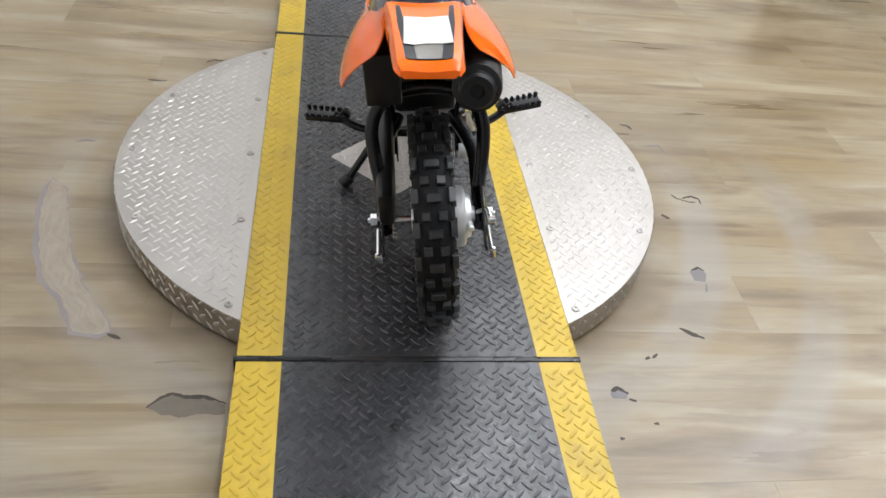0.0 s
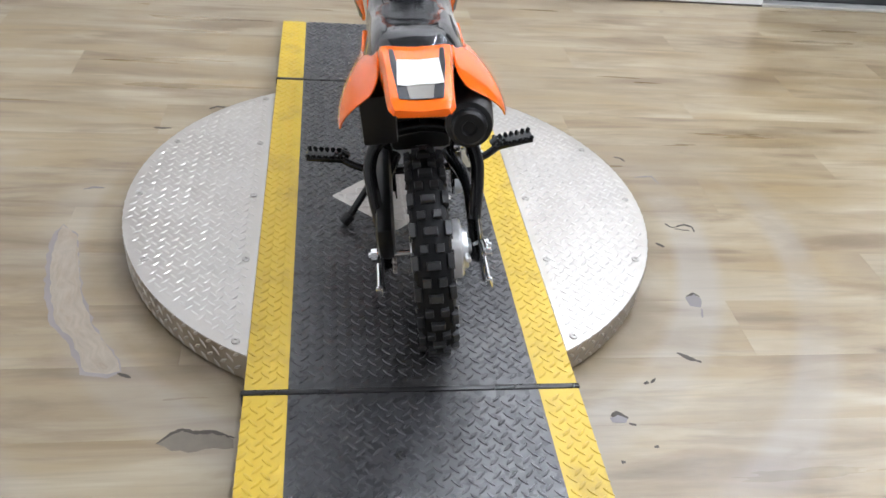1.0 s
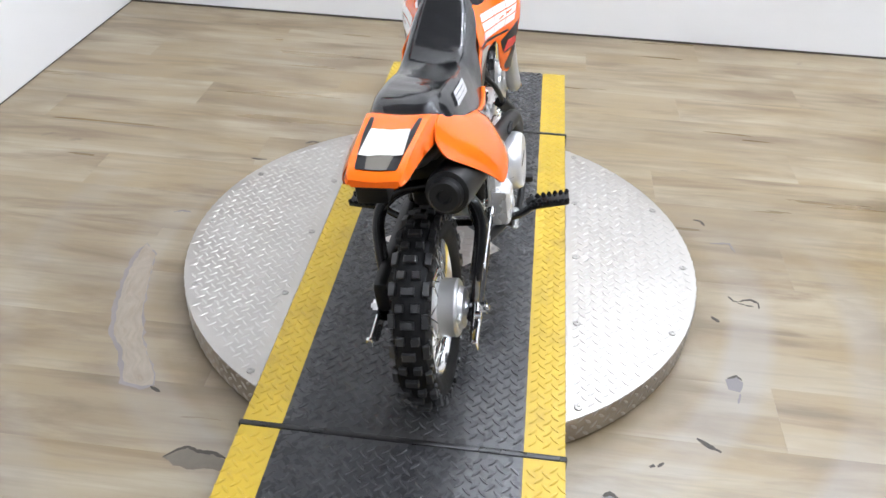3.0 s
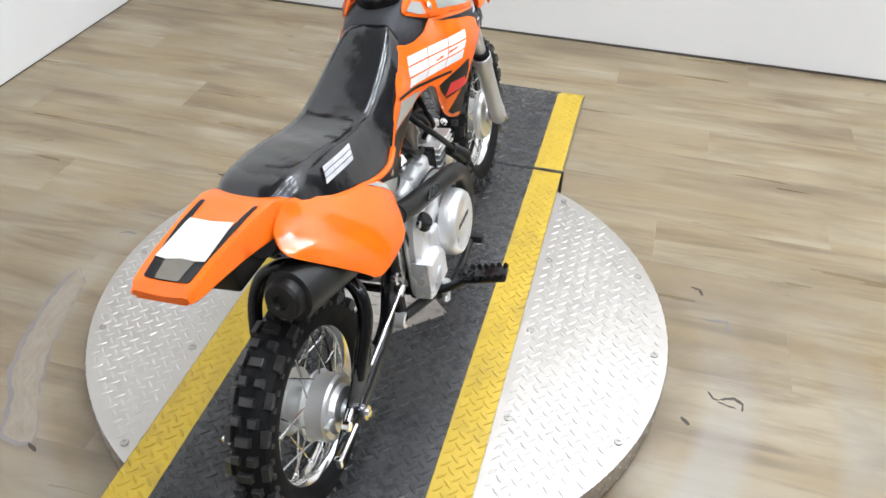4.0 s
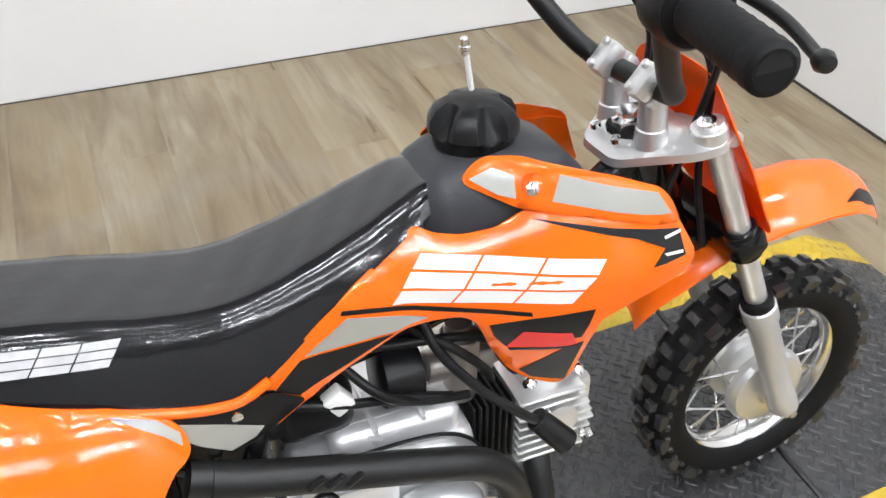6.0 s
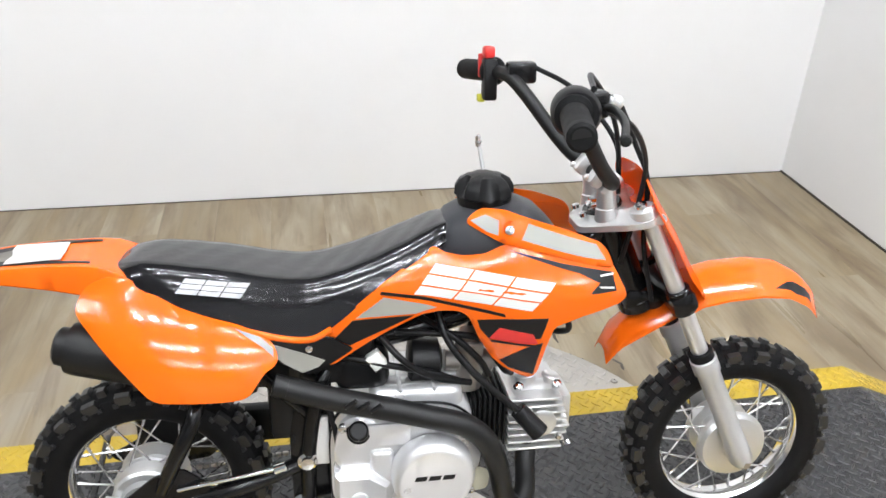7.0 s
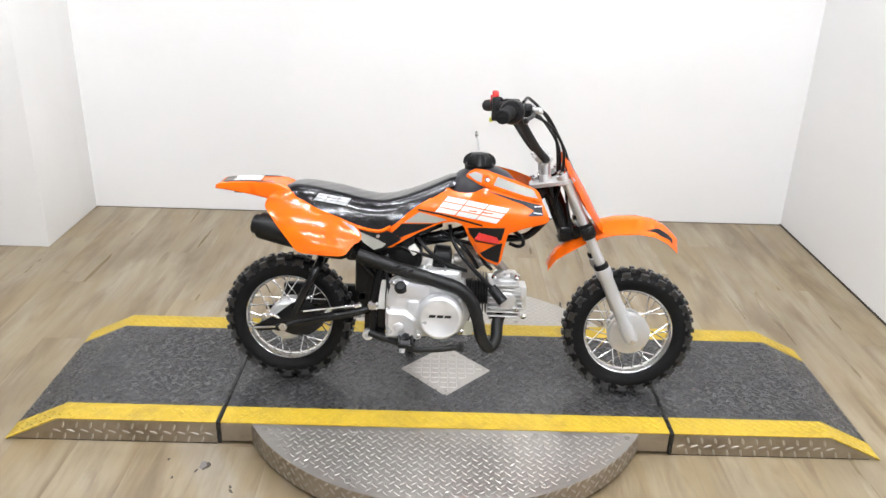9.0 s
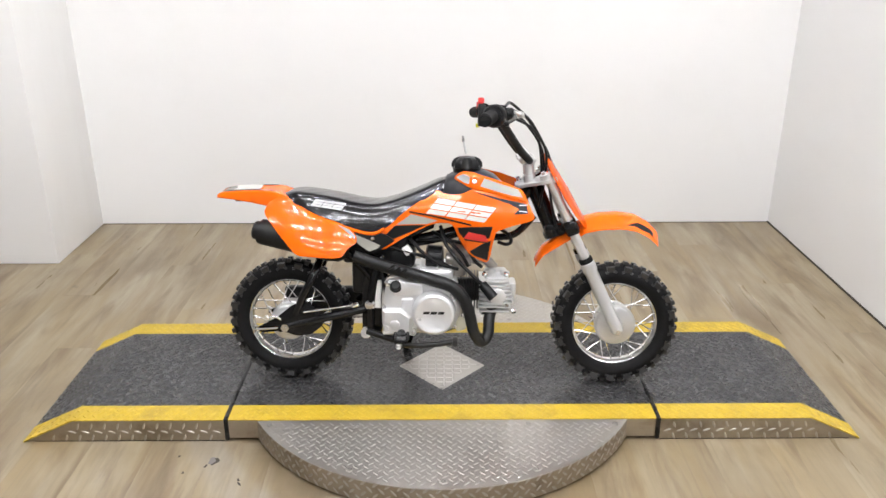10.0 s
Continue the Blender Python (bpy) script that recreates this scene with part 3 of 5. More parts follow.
def knob_mesh(w, l, high):
    """One tread block of a tyre, standing on its base, as mesh data to be shared."""
    bm = rings([[V((sx * w * k, sy * l * k, z)) for sx, sy in ((-1, -1), (1, -1), (1, 1), (-1, 1))] for z, k in ((0, 1.0), (high - 0.0012, 0.92), (high, 0.82))])
    bmesh.ops.recalc_face_normals(bm, faces=bm.faces)
    me = bpy.data.meshes.new("knob")
    bm.to_mesh(me)
    bm.free()
    me.materials.append(TREAD)
    return me


KNOBS = {"centre": knob_mesh(0.0122, 0.0072, 0.0125), "pair": knob_mesh(0.0074, 0.0074, 0.0135), "shoulder": knob_mesh(0.0062, 0.0072, 0.0165), "wall": knob_mesh(0.0035, 0.0045, 0.0045)}


def tyre(y):
    ob = part("tyre", tyre_mesh(), RUBBER, bike, "black knobbly tyre", angle=30)
    ob.location = (0, y, AXLE_Z)
    count = 42
    for i in range(count):
        a = 2 * math.pi * i / count
        row = [("wall", 0.0315, 74, 0.045, 0.169), ("wall", -0.0315, -74, 0.045, 0.169)]
        if i % 2:
            row += [("centre", 0.0, 0, 0, 0.184), ("shoulder", 0.0262, 14, 0, 0.170), ("shoulder", -0.0262, -14, 0, 0.170)]
        else:
            row += [("pair", 0.0128, 3, 0, 0.182), ("pair", -0.0128, -3, 0, 0.182), ("shoulder", 0.0262, 14, 0.09, 0.170), ("shoulder", -0.0262, -14, 0.09, 0.170)]
        for kind, x, lean_out, turn, base in row:
            knob = new("knob", KNOBS[kind])
            knob.parent = ob
            knob.matrix_basis = Matrix.Rotation(a + turn, 4, "X") @ Matrix.Translation((x, 0, base)) @ pose(0, 0, 0, 0, lean_out, 0)
    return ob


def rim_mesh():
    profile = [(-0.0225, 0.1375), (-0.0205, 0.1395), (-0.018, 0.1375), (-0.016, 0.131), (-0.010, 0.1265), (0.010, 0.1265), (0.016, 0.131), (0.018, 0.1375),
               (0.0205, 0.1395), (0.0225, 0.1375), (0.0205, 0.131), (0.009, 0.1225), (-0.009, 0.1225), (-0.0205, 0.131)]
    seg = 72
    loops = [[V((x, r * math.cos(2 * math.pi * i / seg), r * math.sin(2 * math.pi * i / seg))) for x, r in profile] for i in range(seg)]
    return rings(loops, closed=True, caps=False)


def wheel(y, hub_profile, label):
    rim = part("wheel", rim_mesh(), CHROME, bike, label)
    rim.location = (0, y, AXLE_Z)
    tyre(y)
    part("hub", turned(hub_profile, (0, 0, 0), (1, 0, 0), 48), ALLOY, rim, "cast alloy drum hub", angle=30)
    spoke = None
    for i in range(28):
        a = 2 * math.pi * i / 28
        s = 1 if i % 2 else -1
        swing = 0.62 if (i // 2) % 2 else -0.62
        p = V((s * 0.026, 0.052 * math.cos(a + swing), 0.052 * math.sin(a + swing)))
        q = V((s * 0.004, 0.124 * math.cos(a), 0.124 * math.sin(a)))
        bm = rod(p, q, 0.0018, seg=6)
        rod(q - (q - p).normalized() * 0.014, q, 0.0028, seg=6, bm=bm)
        part("spoke", bm, CHROME, rim)
    return rim


DRUM = [(-0.038, 0.012), (-0.038, 0.03), (-0.028, 0.034), (-0.027, 0.056), (-0.022, 0.057), (-0.02, 0.036), (0.0, 0.034), (0.016, 0.045), (0.017, 0.059), (0.022, 0.06), (0.024, 0.056),
        (0.054, 0.056), (0.058, 0.052), (0.059, 0.042), (0.068, 0.038), (0.070, 0.018), (0.076, 0.016), (0.076, 0.0)]
FRONT_DRUM = [(-0.042, 0.0), (-0.042, 0.05), (-0.036, 0.058), (-0.018, 0.058), (-0.016, 0.04), (0.016, 0.04), (0.018, 0.06), (0.022, 0.063), (0.032, 0.063), (0.04, 0.058),
              (0.043, 0.048), (0.043, 0.022), (0.05, 0.02), (0.05, 0.0)]
rear_wheel = wheel(-AXLE_Y, DRUM, "chrome spoked rear wheel with knobbly tyre")
wheel(AXLE_Y, FRONT_DRUM, "chrome spoked front wheel with knobbly tyre")
part("brake_arm", rod((0.062, 0.02, -0.005), (0.066, -0.062, 0.018), 0.005, bm=rod((0.05, 0.02, -0.005), (0.07, 0.02, -0.005), 0.009)), ALLOY, rear_wheel)

# frame, swingarm and stand
frame_tube = lambda pts, r=0.0125, label="": part("frame_tube", tube(pts, r), BLACK_PAINT, bike, label)
frame_tube([(0, 0.235, 0.61), (0, 0.14, 0.535), (0.012, 0.0, 0.476), (0.015, -0.13, 0.444), (0.01, -0.24, 0.40)], 0.019)
for s in (1, -1):
    frame_tube([(s * 0.02, -0.06, 0.50), (s * 0.07, -0.16, 0.475), (s * 0.075, -0.30, 0.505), (s * 0.06, -0.43, 0.53), (s * 0.04, -0.49, 0.55)], 0.010)
    frame_tube([(s * 0.03, -0.2, 0.43), (s * 0.062, -0.225, 0.38), (s * 0.07, -0.245, 0.28), (s * 0.07, -0.25, 0.17)], 0.013)
    frame_tube([(s * 0.06, -0.245, 0.34), (s * 0.07, -0.31, 0.42), (s * 0.07, -0.36, 0.5)], 0.009)
    plate = sheet(fillet([(-0.275, 0.155), (-0.215, 0.16), (-0.205, 0.30), (-0.215, 0.40), (-0.25, 0.42), (-0.275, 0.30)], 0.012), lambda y, z, d: V((s * (0.058 + d), y, z)), 0.006, step=0.03)
    part("frame_plate", plate, BLACK_PAINT, bike)
frame_tube([(0, 0.25, 0.53), (0, 0.19, 0.47), (0, 0.11, 0.46), (0, 0.02, 0.46)], 0.011)
head = rod((0, 0.238, 0.640), (0, 0.312, 0.474), 0.026, bm=rod((0, 0.233, 0.652), (0, 0.243, 0.628), 0.033))
rod((0, 0.306, 0.488), (0, 0.314, 0.470), 0.033, bm=head)
part("steering_head", head, BLACK_PAINT, bike)
part("airbox", box((-0.055, -0.335, 0.385), (0.058, -0.135, 0.485), bevel=0.014), BLACK_PLASTIC, bike, "black plastic airbox")
part("inner_mudguard", box((-0.06, -0.305, 0.29), (0.06, -0.262, 0.45), bevel=0.012), BLACK_PLASTIC, bike)
part("rear_mudguard", tube([(0, -0.335, 0.44), (0, -0.36, 0.46), (0, -0.42, 0.478), (0, -0.47, 0.50), (0, -0.50, 0.515)], 0.024), BLACK_PLASTIC, bike)

swing = bmesh.new()
for s in (1, -1):
    tube([(s * 0.055, -0.245, 0.248), (s * 0.085, -0.34, 0.232), (s * 0.088, -0.43, 0.212), (s * 0.086, -0.53, 0.185)], 0.0135, bm=swing)
    sheet(fillet([(-0.60, 0.186), (-0.585, 0.172), (-0.52, 0.178), (-0.475, 0.163), (-0.43, 0.168), (-0.39, 0.20), (-0.405, 0.245), (-0.44, 0.275), (-0.485, 0.262), (-0.53, 0.225)], 0.01),
          lambda y, z, d: V((s * (0.087 + d), y, z)), 0.008, step=0.025, bm=swing)
    tube([(s * 0.087, -0.475, 0.235), (s * 0.097, -0.446, 0.298), (s * 0.098, -0.426, 0.336), (s * 0.083, -0.411, 0.370), (s * 0.046, -0.404, 0.394), (0, -0.402, 0.401)], 0.0125, bm=swing)
part("swingarm", swing, BLACK_PAINT, bike, "gloss black swingarm with hoop over the tyre")
part("chain_guard", box((-0.096, -0.545, 0.205), (-0.064, -0.235, 0.275), bevel=0.012), BLACK_PLASTIC, bike, "black plastic chain cover")
axle = rod((-0.104, -AXLE_Y, AXLE_Z), (0.104, -AXLE_Y, AXLE_Z), 0.007)
for x in (-0.1, 0.098):
    turned([(0, 0.013), (0.011, 0.013), (0.011, 0.006), (0.016, 0.006)], (x, -AXLE_Y, AXLE_Z), (1 if x > 0 else -1, 0, 0), 6, bm=axle)
part("rear_axle", axle, CHROME, bike, "bright axle with hexagon nuts")
for s in (1, -1):
    adj = rod((s * 0.098, -0.60, 0.184), (s * 0.098, -0.53, 0.190), 0.004, bm=box((s * 0.098 - 0.006, -0.608, 0.174), (s * 0.098 + 0.006, -0.599, 0.196), bevel=0.003))
    part("chain_adjuster", adj, CHROME, bike)
chain = bmesh.new()
for i in range(22):
    box((-0.074, -0.515 + i * 0.0127, 0.150 + i * 0.0012), (-0.066, -0.5045 + i * 0.0127, 0.158 + i * 0.0012), bevel=0.002, bm=chain, seg=1)
part("chain", chain, BOLT, bike, "oiled steel drive chain")
part("brake_lever_arm", tube([(0.082, -0.515, 0.205), (0.096, -0.535, 0.225), (0.099, -0.56, 0.222)], 0.0052, bm=rod((0.095, -0.563, 0.222), (0.108, -0.563, 0.222), 0.0085)), CHROME, bike)
part("brake_rod", rod((0.10, -0.45, 0.242), (0.098, -0.285, 0.268), 0.0034, bm=rod((0.098, -0.30, 0.264), (0.098, -0.28, 0.270), 0.0075)), CHROME, bike, "thin bright brake rod")
part("pivot_bolt", turned([(0, 0.016), (0.012, 0.016), (0.014, 0.011), (0.02, 0.0105), (0.021, 0.0)], (0.068, -0.248, 0.262), (1, 0, 0), 20), CHROME, bike)
part("peg_pivot", turned([(0, 0.016), (0.02, 0.016), (0.021, 0.013), (0.021, 0.008), (0.012, 0.007), (0.012, 0)], (0.066, -0.262, 0.172), (1, 0, 0), 20), ALLOY, bike)
part("ignition_box", box((0.0635, -0.236, 0.250), (0.074, -0.212, 0.338), bevel=0.003), WHITE_DECAL, bike, "small white box on the frame")

stand = tube([(-0.085, -0.12, 0.155), (-0.12, -0.13, 0.11), (-0.178, -0.155, 0.04)], 0.0085)
rod((-0.172, -0.152, 0.045), (-0.192, -0.16, 0.03), 0.014, bm=stand)
part("side_stand", stand, BLACK_PAINT, bike, "black side stand resting on the deck")

bar = tube([(-0.19, -0.15, 0.205), (-0.12, -0.17, 0.175), (0.0, -0.175, 0.165), (0.12, -0.17, 0.175), (0.19, -0.15, 0.205)], 0.0085)
part("peg_bar", bar, BLACK_PAINT, bike)
for s in (1, -1):
    peg = box((0.16, -0.165, 0.19), (0.250, -0.125, 0.203), bevel=0.004)
    for i in range(7):
        for y in (-0.163, -0.127):
            turned([(0, 0.006), (0.007, 0.003)], (0.168 + i * 0.013, y, 0.2015), (0, 0, 1), 4, bm=peg)
    rod((0.16, -0.145, 0.195), (0.178, -0.145, 0.206), 0.013, bm=peg)
    bmesh.ops.transform(peg, matrix=Matrix.Translation((0.17, -0.145, 0.205)) @ pose(0, 0, 0, 0, -7, 4) @ Matrix.Translation((-0.17, 0.145, -0.205)), verts=peg.verts)
    if s < 0:
        bmesh.ops.scale(peg, vec=(-1, 1, 1), verts=peg.verts)
        bmesh.ops.reverse_faces(peg, faces=peg.faces)
    part("foot_peg", peg, BLACK_PAINT, bike, "black toothed foot peg")
part("brake_pedal", tube([(0.112, -0.155, 0.152), (0.128, -0.125, 0.150), (0.134, -0.05, 0.157), (0.132, 0.014, 0.167)], 0.0085, bm=box((0.112, 0.004, 0.160), (0.160, 0.022, 0.178), bevel=0.005)), SATIN_BLACK, bike, "black brake pedal")
part("peg_bracket", tube([(0.080, -0.258, 0.178), (0.092, -0.215, 0.168), (0.106, -0.160, 0.158), (0.110, -0.135, 0.162)], 0.0105, bm=box((0.098, -0.168, 0.148), (0.124, -0.140, 0.186), bevel=0.005)), SATIN_BLACK, bike)
part("pedal_spring", turned([(i * 0.004, 0.010 if i % 2 else 0.007) for i in range(13)], (0.127, -0.158, 0.140), (0.1, 0.1, 1), 12), ALLOY, bike)

# engine
case = box((-0.075, -0.195, 0.185), (0.085, 0.02, 0.345), bevel=0.022, seg=3)
box((-0.07, -0.145, 0.33), (0.07, 0.005, 0.375), bevel=0.014, bm=case, seg=3)
engine = part("engine", case, ENGINE, bike, "silver horizontal single-cylinder engine")
cover = [(-0.205, 0.20), (-0.19, 0.175), (-0.155, 0.172), (-0.12, 0.185), (-0.05, 0.178), (0.01, 0.20), (0.03, 0.255), (0.015, 0.315), (-0.02, 0.345), (-0.07, 0.352), (-0.13, 0.352), (-0.19, 0.352), (-0.205, 0.30)]
part("side_cover", sheet(fillet(cover, 0.025, 5), lambda y, z, d: V((0.083 + d, y, z)), 0.024, step=0.02, lip=0.35), ENGINE, engine)
disc = turned([(0, 0.067), (0.02, 0.066), (0.031, 0.061), (0.034, 0.056), (0.034, 0.052), (0.0325, 0.050), (0.0325, 0)], (0.112, -0.051, 0.253), (1, 0, 0), 56)
part("clutch_cover", disc, ENGINE, engine, "round silver cover with a black emblem")
for i in range(3):
    y0 = -0.083 + i * 0.022
    mark = [(y0, 0.2525), (y0 + 0.018, 0.2525), (y0 + 0.021, 0.2605), (y0 + 0.003, 0.2605)]
    part("emblem_bar", sheet(mark, lambda y, z, d: V((0.1444 + d, y, z + 0.003)), 0.0014, step=0.02), BLACK_DECAL, engine)
flange = [(y + (0.006 if y > -0.09 else -0.006), z + (0.006 if z > 0.26 else -0.005)) for y, z in cover]
part("cover_flange", sheet(fillet(flange, 0.025, 5), lambda y, z, d: V((0.081 + d, y, z)), 0.007, step=0.025, lip=0.3), ALLOY, engine)
# black outline plate, added to paint the shaded gap behind the flange
dark_gap = [(y + (0.0085 if y > -0.09 else -0.0085), z + (0.0085 if z > 0.26 else -0.0075)) for y, z in cover]
part("dark_gap", sheet(fillet(dark_gap, 0.025, 5), lambda y, z, d: V((0.079 + d, y, z)), 0.004, step=0.03, lip=0.1), BLACK_PLASTIC, engine)
part("cover_rib", box((0.1, -0.175, 0.30), (0.112, -0.085, 0.343), bevel=0.006), ENGINE, engine)
gear_cover = [[V((x, y, z)) for y, z in ((-0.207 + k, 0.180 + k), (-0.118 - k, 0.180 + k), (-0.118 - k, 0.238 - k * 0.4), (-0.145 - k, 0.262 - k), (-0.207 + k, 0.262 - k))] for x, k in ((0.088, 0.0), (0.120, 0.001), (0.1265, 0.008))]
part("gear_cover", rings(gear_cover), ENGINE, engine, "angular silver gear cover", angle=20)
for y0, x0, x1 in ((-0.10, -0.06, 0.072), (-0.045, -0.06, 0.072)):
    part("case_rib", box((x0, y0, 0.372), (x1, y0 + 0.006, 0.380), bevel=0.002), ENGINE, engine)
part("case_rib", box((0.02, -0.14, 0.372), (0.027, 0.0, 0.379), bevel=0.002), ENGINE, engine)
part("case_lid", box((-0.05, -0.138, 0.371), (0.05, -0.055, 0.376), bevel=0.002), ALLOY, engine)
part("cover_boss", turned([(0, 0.015), (0.006, 0.014), (0.008, 0.010), (0.008, 0)], (0.124, -0.168, 0.215), (1, 0, 0), 20), ENGINE, engine)
part("cover_boss", box((0.1, -0.150, 0.205), (0.116, -0.112, 0.295), bevel=0.008, seg=3), ENGINE, engine)
part("cover_boss", turned([(0, 0.012), (0.014, 0.011), (0.014, 0)], (0.098, -0.115, 0.187), (1, 0, 0), 16), ENGINE, engine)
part("oil_filler_cap", turned([(0, 0.019), (0.004, 0.019), (0.006, 0.0165), (0.014, 0.0155), (0.017, 0.012), (0.017, 0.0)], (0.104, -0.166, 0.327), (0.75, 0, 0.66), 22), BLACK_PLASTIC, engine, "black oil filler cap")
for y, z in ((-0.19, 0.187), (-0.115, 0.186), (0.012, 0.205), (0.022, 0.30), (-0.045, 0.343), (-0.19, 0.34)):
    part("cover_bolt", turned([(0, 0.007), (0.006, 0.007), (0.0075, 0.005), (0.0075, 0)], (0.106, y, z), (1, 0, 0), 12), CHROME, engine)
part("gasket_tab", sheet(fillet([(0.012, 0.186), (0.045, 0.19), (0.048, 0.225), (0.018, 0.236)], 0.012), lambda y, z, d: V((0.088 + d, y, z)), 0.008), GASKET, engine, "pale lug below the cylinder")
cylinder = part("cylinder", rod((0, 0.01, 0.294), (0, 0.09, 0.294), 0.037), SATIN_BLACK, bike, "black finned cylinder")
for i in range(7):
    y = 0.026 + i * 0.0085
    part("fin", box((-0.05, y, 0.245), (0.052, y + 0.004, 0.342), bevel=0.0012, seg=1), SATIN_BLACK, cylinder)
head_bm = box((-0.042, 0.09, 0.243), (0.044, 0.178, 0.330), bevel=0.012)
box((-0.03, 0.10, 0.330), (0.032, 0.17, 0.360), bevel=0.01, bm=head_bm)
box((-0.035, 0.176, 0.253), (0.037, 0.198, 0.325), bevel=0.008, bm=head_bm)
cylinder_head = part("cylinder_head", head_bm, ALLOY, bike, "bright finned alloy cylinder head")
for i in range(8):
    z = 0.236 + i * 0.0135
    part("fin", box((-0.056, 0.084, z), (0.060, 0.190 - 0.004 * abs(i - 3), z + 0.005), bevel=0.0016, seg=1), ALLOY, cylinder_head)
for at, way_out, r, h in (((0.02, 0.118, 0.352), (0, -0.1, 1), 0.019, 0.016), ((0.022, 0.16, 0.348), (0, 0.25, 1), 0.016, 0.014), ((0.02, 0.135, 0.238), (0, 0.1, -1), 0.020, 0.012), ((0.054, 0.140, 0.288), (1, 0, 0), 0.026, 0.010)):
    part("head_cap", turned([(0, r), (h * 0.7, r), (h * 0.9, r * 0.86), (h, r * 0.6), (h, 0)], at, way_out, 18), ALLOY, cylinder_head)
for z in (0.262, 0.314):
    part("head_bolt", turned([(0, 0.006), (0.006, 0.006), (0.008, 0.004), (0.008, 0)], (0.060, 0.118 + (0.314 - z), z), (1, 0, 0), 10), CHROME, cylinder_head)
for y, z in ((0.10, 0.352), (0.165, 0.352), (0.19, 0.24), (0.095, 0.236)):
    part("head_bolt", turned([(0, 0.008), (0.008, 0.008), (0.010, 0.005), (0.010, 0)], (0.045, y, z), (0.5, 0.2, 0.6 if z > 0.3 else -0.6), 12), CHROME, cylinder_head)
part("spark_plug_boot", rod((0.082, 0.092, 0.334), (0.098, 0.128, 0.295), 0.0145, 0.0165), BLACK_PLASTIC, engine)
part("spark_cable", tube([(0.086, 0.105, 0.322), (0.088, 0.07, 0.355), (0.082, 0.02, 0.405), (0.06, -0.02, 0.455), (0.03, -0.035, 0.50)], 0.0060), BLACK_PLASTIC, engine)
carb = rod((0.015, 0.02, 0.345), (0.018, 0.022, 0.435), 0.024, bm=rod((0.015, -0.02, 0.395), (0.015, 0.06, 0.39), 0.019))
rod((0.016, 0.021, 0.425), (0.016, 0.021, 0.45), 0.017, bm=carb)
part("carburettor", carb, BOLT, engine, "grey carburettor above the cylinder")
part("intake_pipe", tube([(0.015, 0.06, 0.392), (0.012, 0.10, 0.395), (0.005, 0.13, 0.365)], 0.015), BOLT, engine)
part("air_filter", turned([(0, 0.02), (0.006, 0.036), (0.05, 0.038), (0.055, 0.03)], (0.015, -0.025, 0.398), (0, -1, 0.04), 24), BLACK_PLASTIC, engine)
for pts in ([(0.05, -0.24, 0.45), (0.07, -0.14, 0.43), (0.06, -0.05, 0.40), (0.05, 0.0, 0.375)], [(0.03, -0.1, 0.46), (0.05, 0.02, 0.455), (0.04, 0.06, 0.42)], [(0.05, -0.13, 0.47), (0.075, -0.09, 0.43), (0.06, -0.04, 0.39), (0.05, 0.02, 0.37)], [(0.02, -0.06, 0.48), (0.06, -0.01, 0.46), (0.065, 0.03, 0.42), (0.045, 0.05, 0.38)],
            [(0.03, 0.07, 0.48), (0.055, 0.05, 0.44), (0.06, 0.07, 0.40), (0.035, 0.09, 0.375)], [(0.07, -0.215, 0.37), (0.085, -0.20, 0.31), (0.075, -0.2, 0.22)],
            [(0.03, 0.15, 0.49), (0.05, 0.172, 0.478), (0.05, 0.178, 0.458), (0.03, 0.165, 0.445), (0.02, 0.14, 0.45)]):
    part("hose", tube(pts, 0.0055), BLACK_PLASTIC, bike)
# added black block that stands in for the dark clutter behind the carburettor
part("dark_filler", box((-0.03, -0.20, 0.37), (0.06, -0.112, 0.44), bevel=0.02, seg=3), BLACK_PLASTIC, bike, "black block added to fill the dark clutter above the engine")
part("ignition_coil", box((0.0, 0.045, 0.425), (0.04, 0.095, 0.47), bevel=0.008), BLACK_PLASTIC, bike)
part("connector", box((-0.009, -0.012, -0.014), (0.009, 0.012, 0.014), bevel=0.003, m=pose(0.066, -0.134, 0.432, 35, 0, 0)), WHITE_DECAL, bike, "white cable connector")

# exhaust
pipe = tube([(0.012, 0.135, 0.262), (0.03, 0.124, 0.235), (0.055, 0.116, 0.215), (0.08, 0.112, 0.172), (0.098, 0.092, 0.155), (0.110, 0.070, 0.188), (0.117, 0.056, 0.246), (0.119, 0.036, 0.299), (0.118, 0.002, 0.333), (0.115, -0.057, 0.352), (0.112, -0.121, 0.370), (0.108, -0.21, 0.394), (0.104, -0.29, 0.422)], 0.0175, seg=18)
exhaust = part("exhaust_pipe", pipe, SATIN_BLACK, bike, "satin black exhaust pipe with slotted guard")
shield = tube([(0.1175, 0.055, 0.252), (0.1205, 0.036, 0.301), (0.1205, 0.001, 0.336), (0.118, -0.057, 0.355), (0.115, -0.121, 0.373), (0.111, -0.21, 0.397), (0.107, -0.27, 0.415)], 0.0185, seg=18)
guard = part("pipe_guard", shield, SATIN_BLACK, exhaust)
for i in range(3):
    y = -0.139 - i * 0.019
    z = 0.373 + (-0.121 - y) * 0.27 + 0.006
    part("guard_slot", rod((0.1325, y - 0.009, z - 0.004), (0.1325, y + 0.009, z + 0.008), 0.0036, seg=8), BLACK_DECAL, exhaust)
muffler = turned([(0, 0.02), (0.02, 0.034), (0.05, 0.039), (0.26, 0.039), (0.272, 0.037), (0.274, 0.029), (0.288, 0.028), (0.292, 0.024), (0.292, 0.012), (0.286, 0.010), (0.286, 0.0)], (0.100, -0.31, 0.432), V((0.072, -0.602, 0.494)) - V((0.100, -0.31, 0.432)), 36)
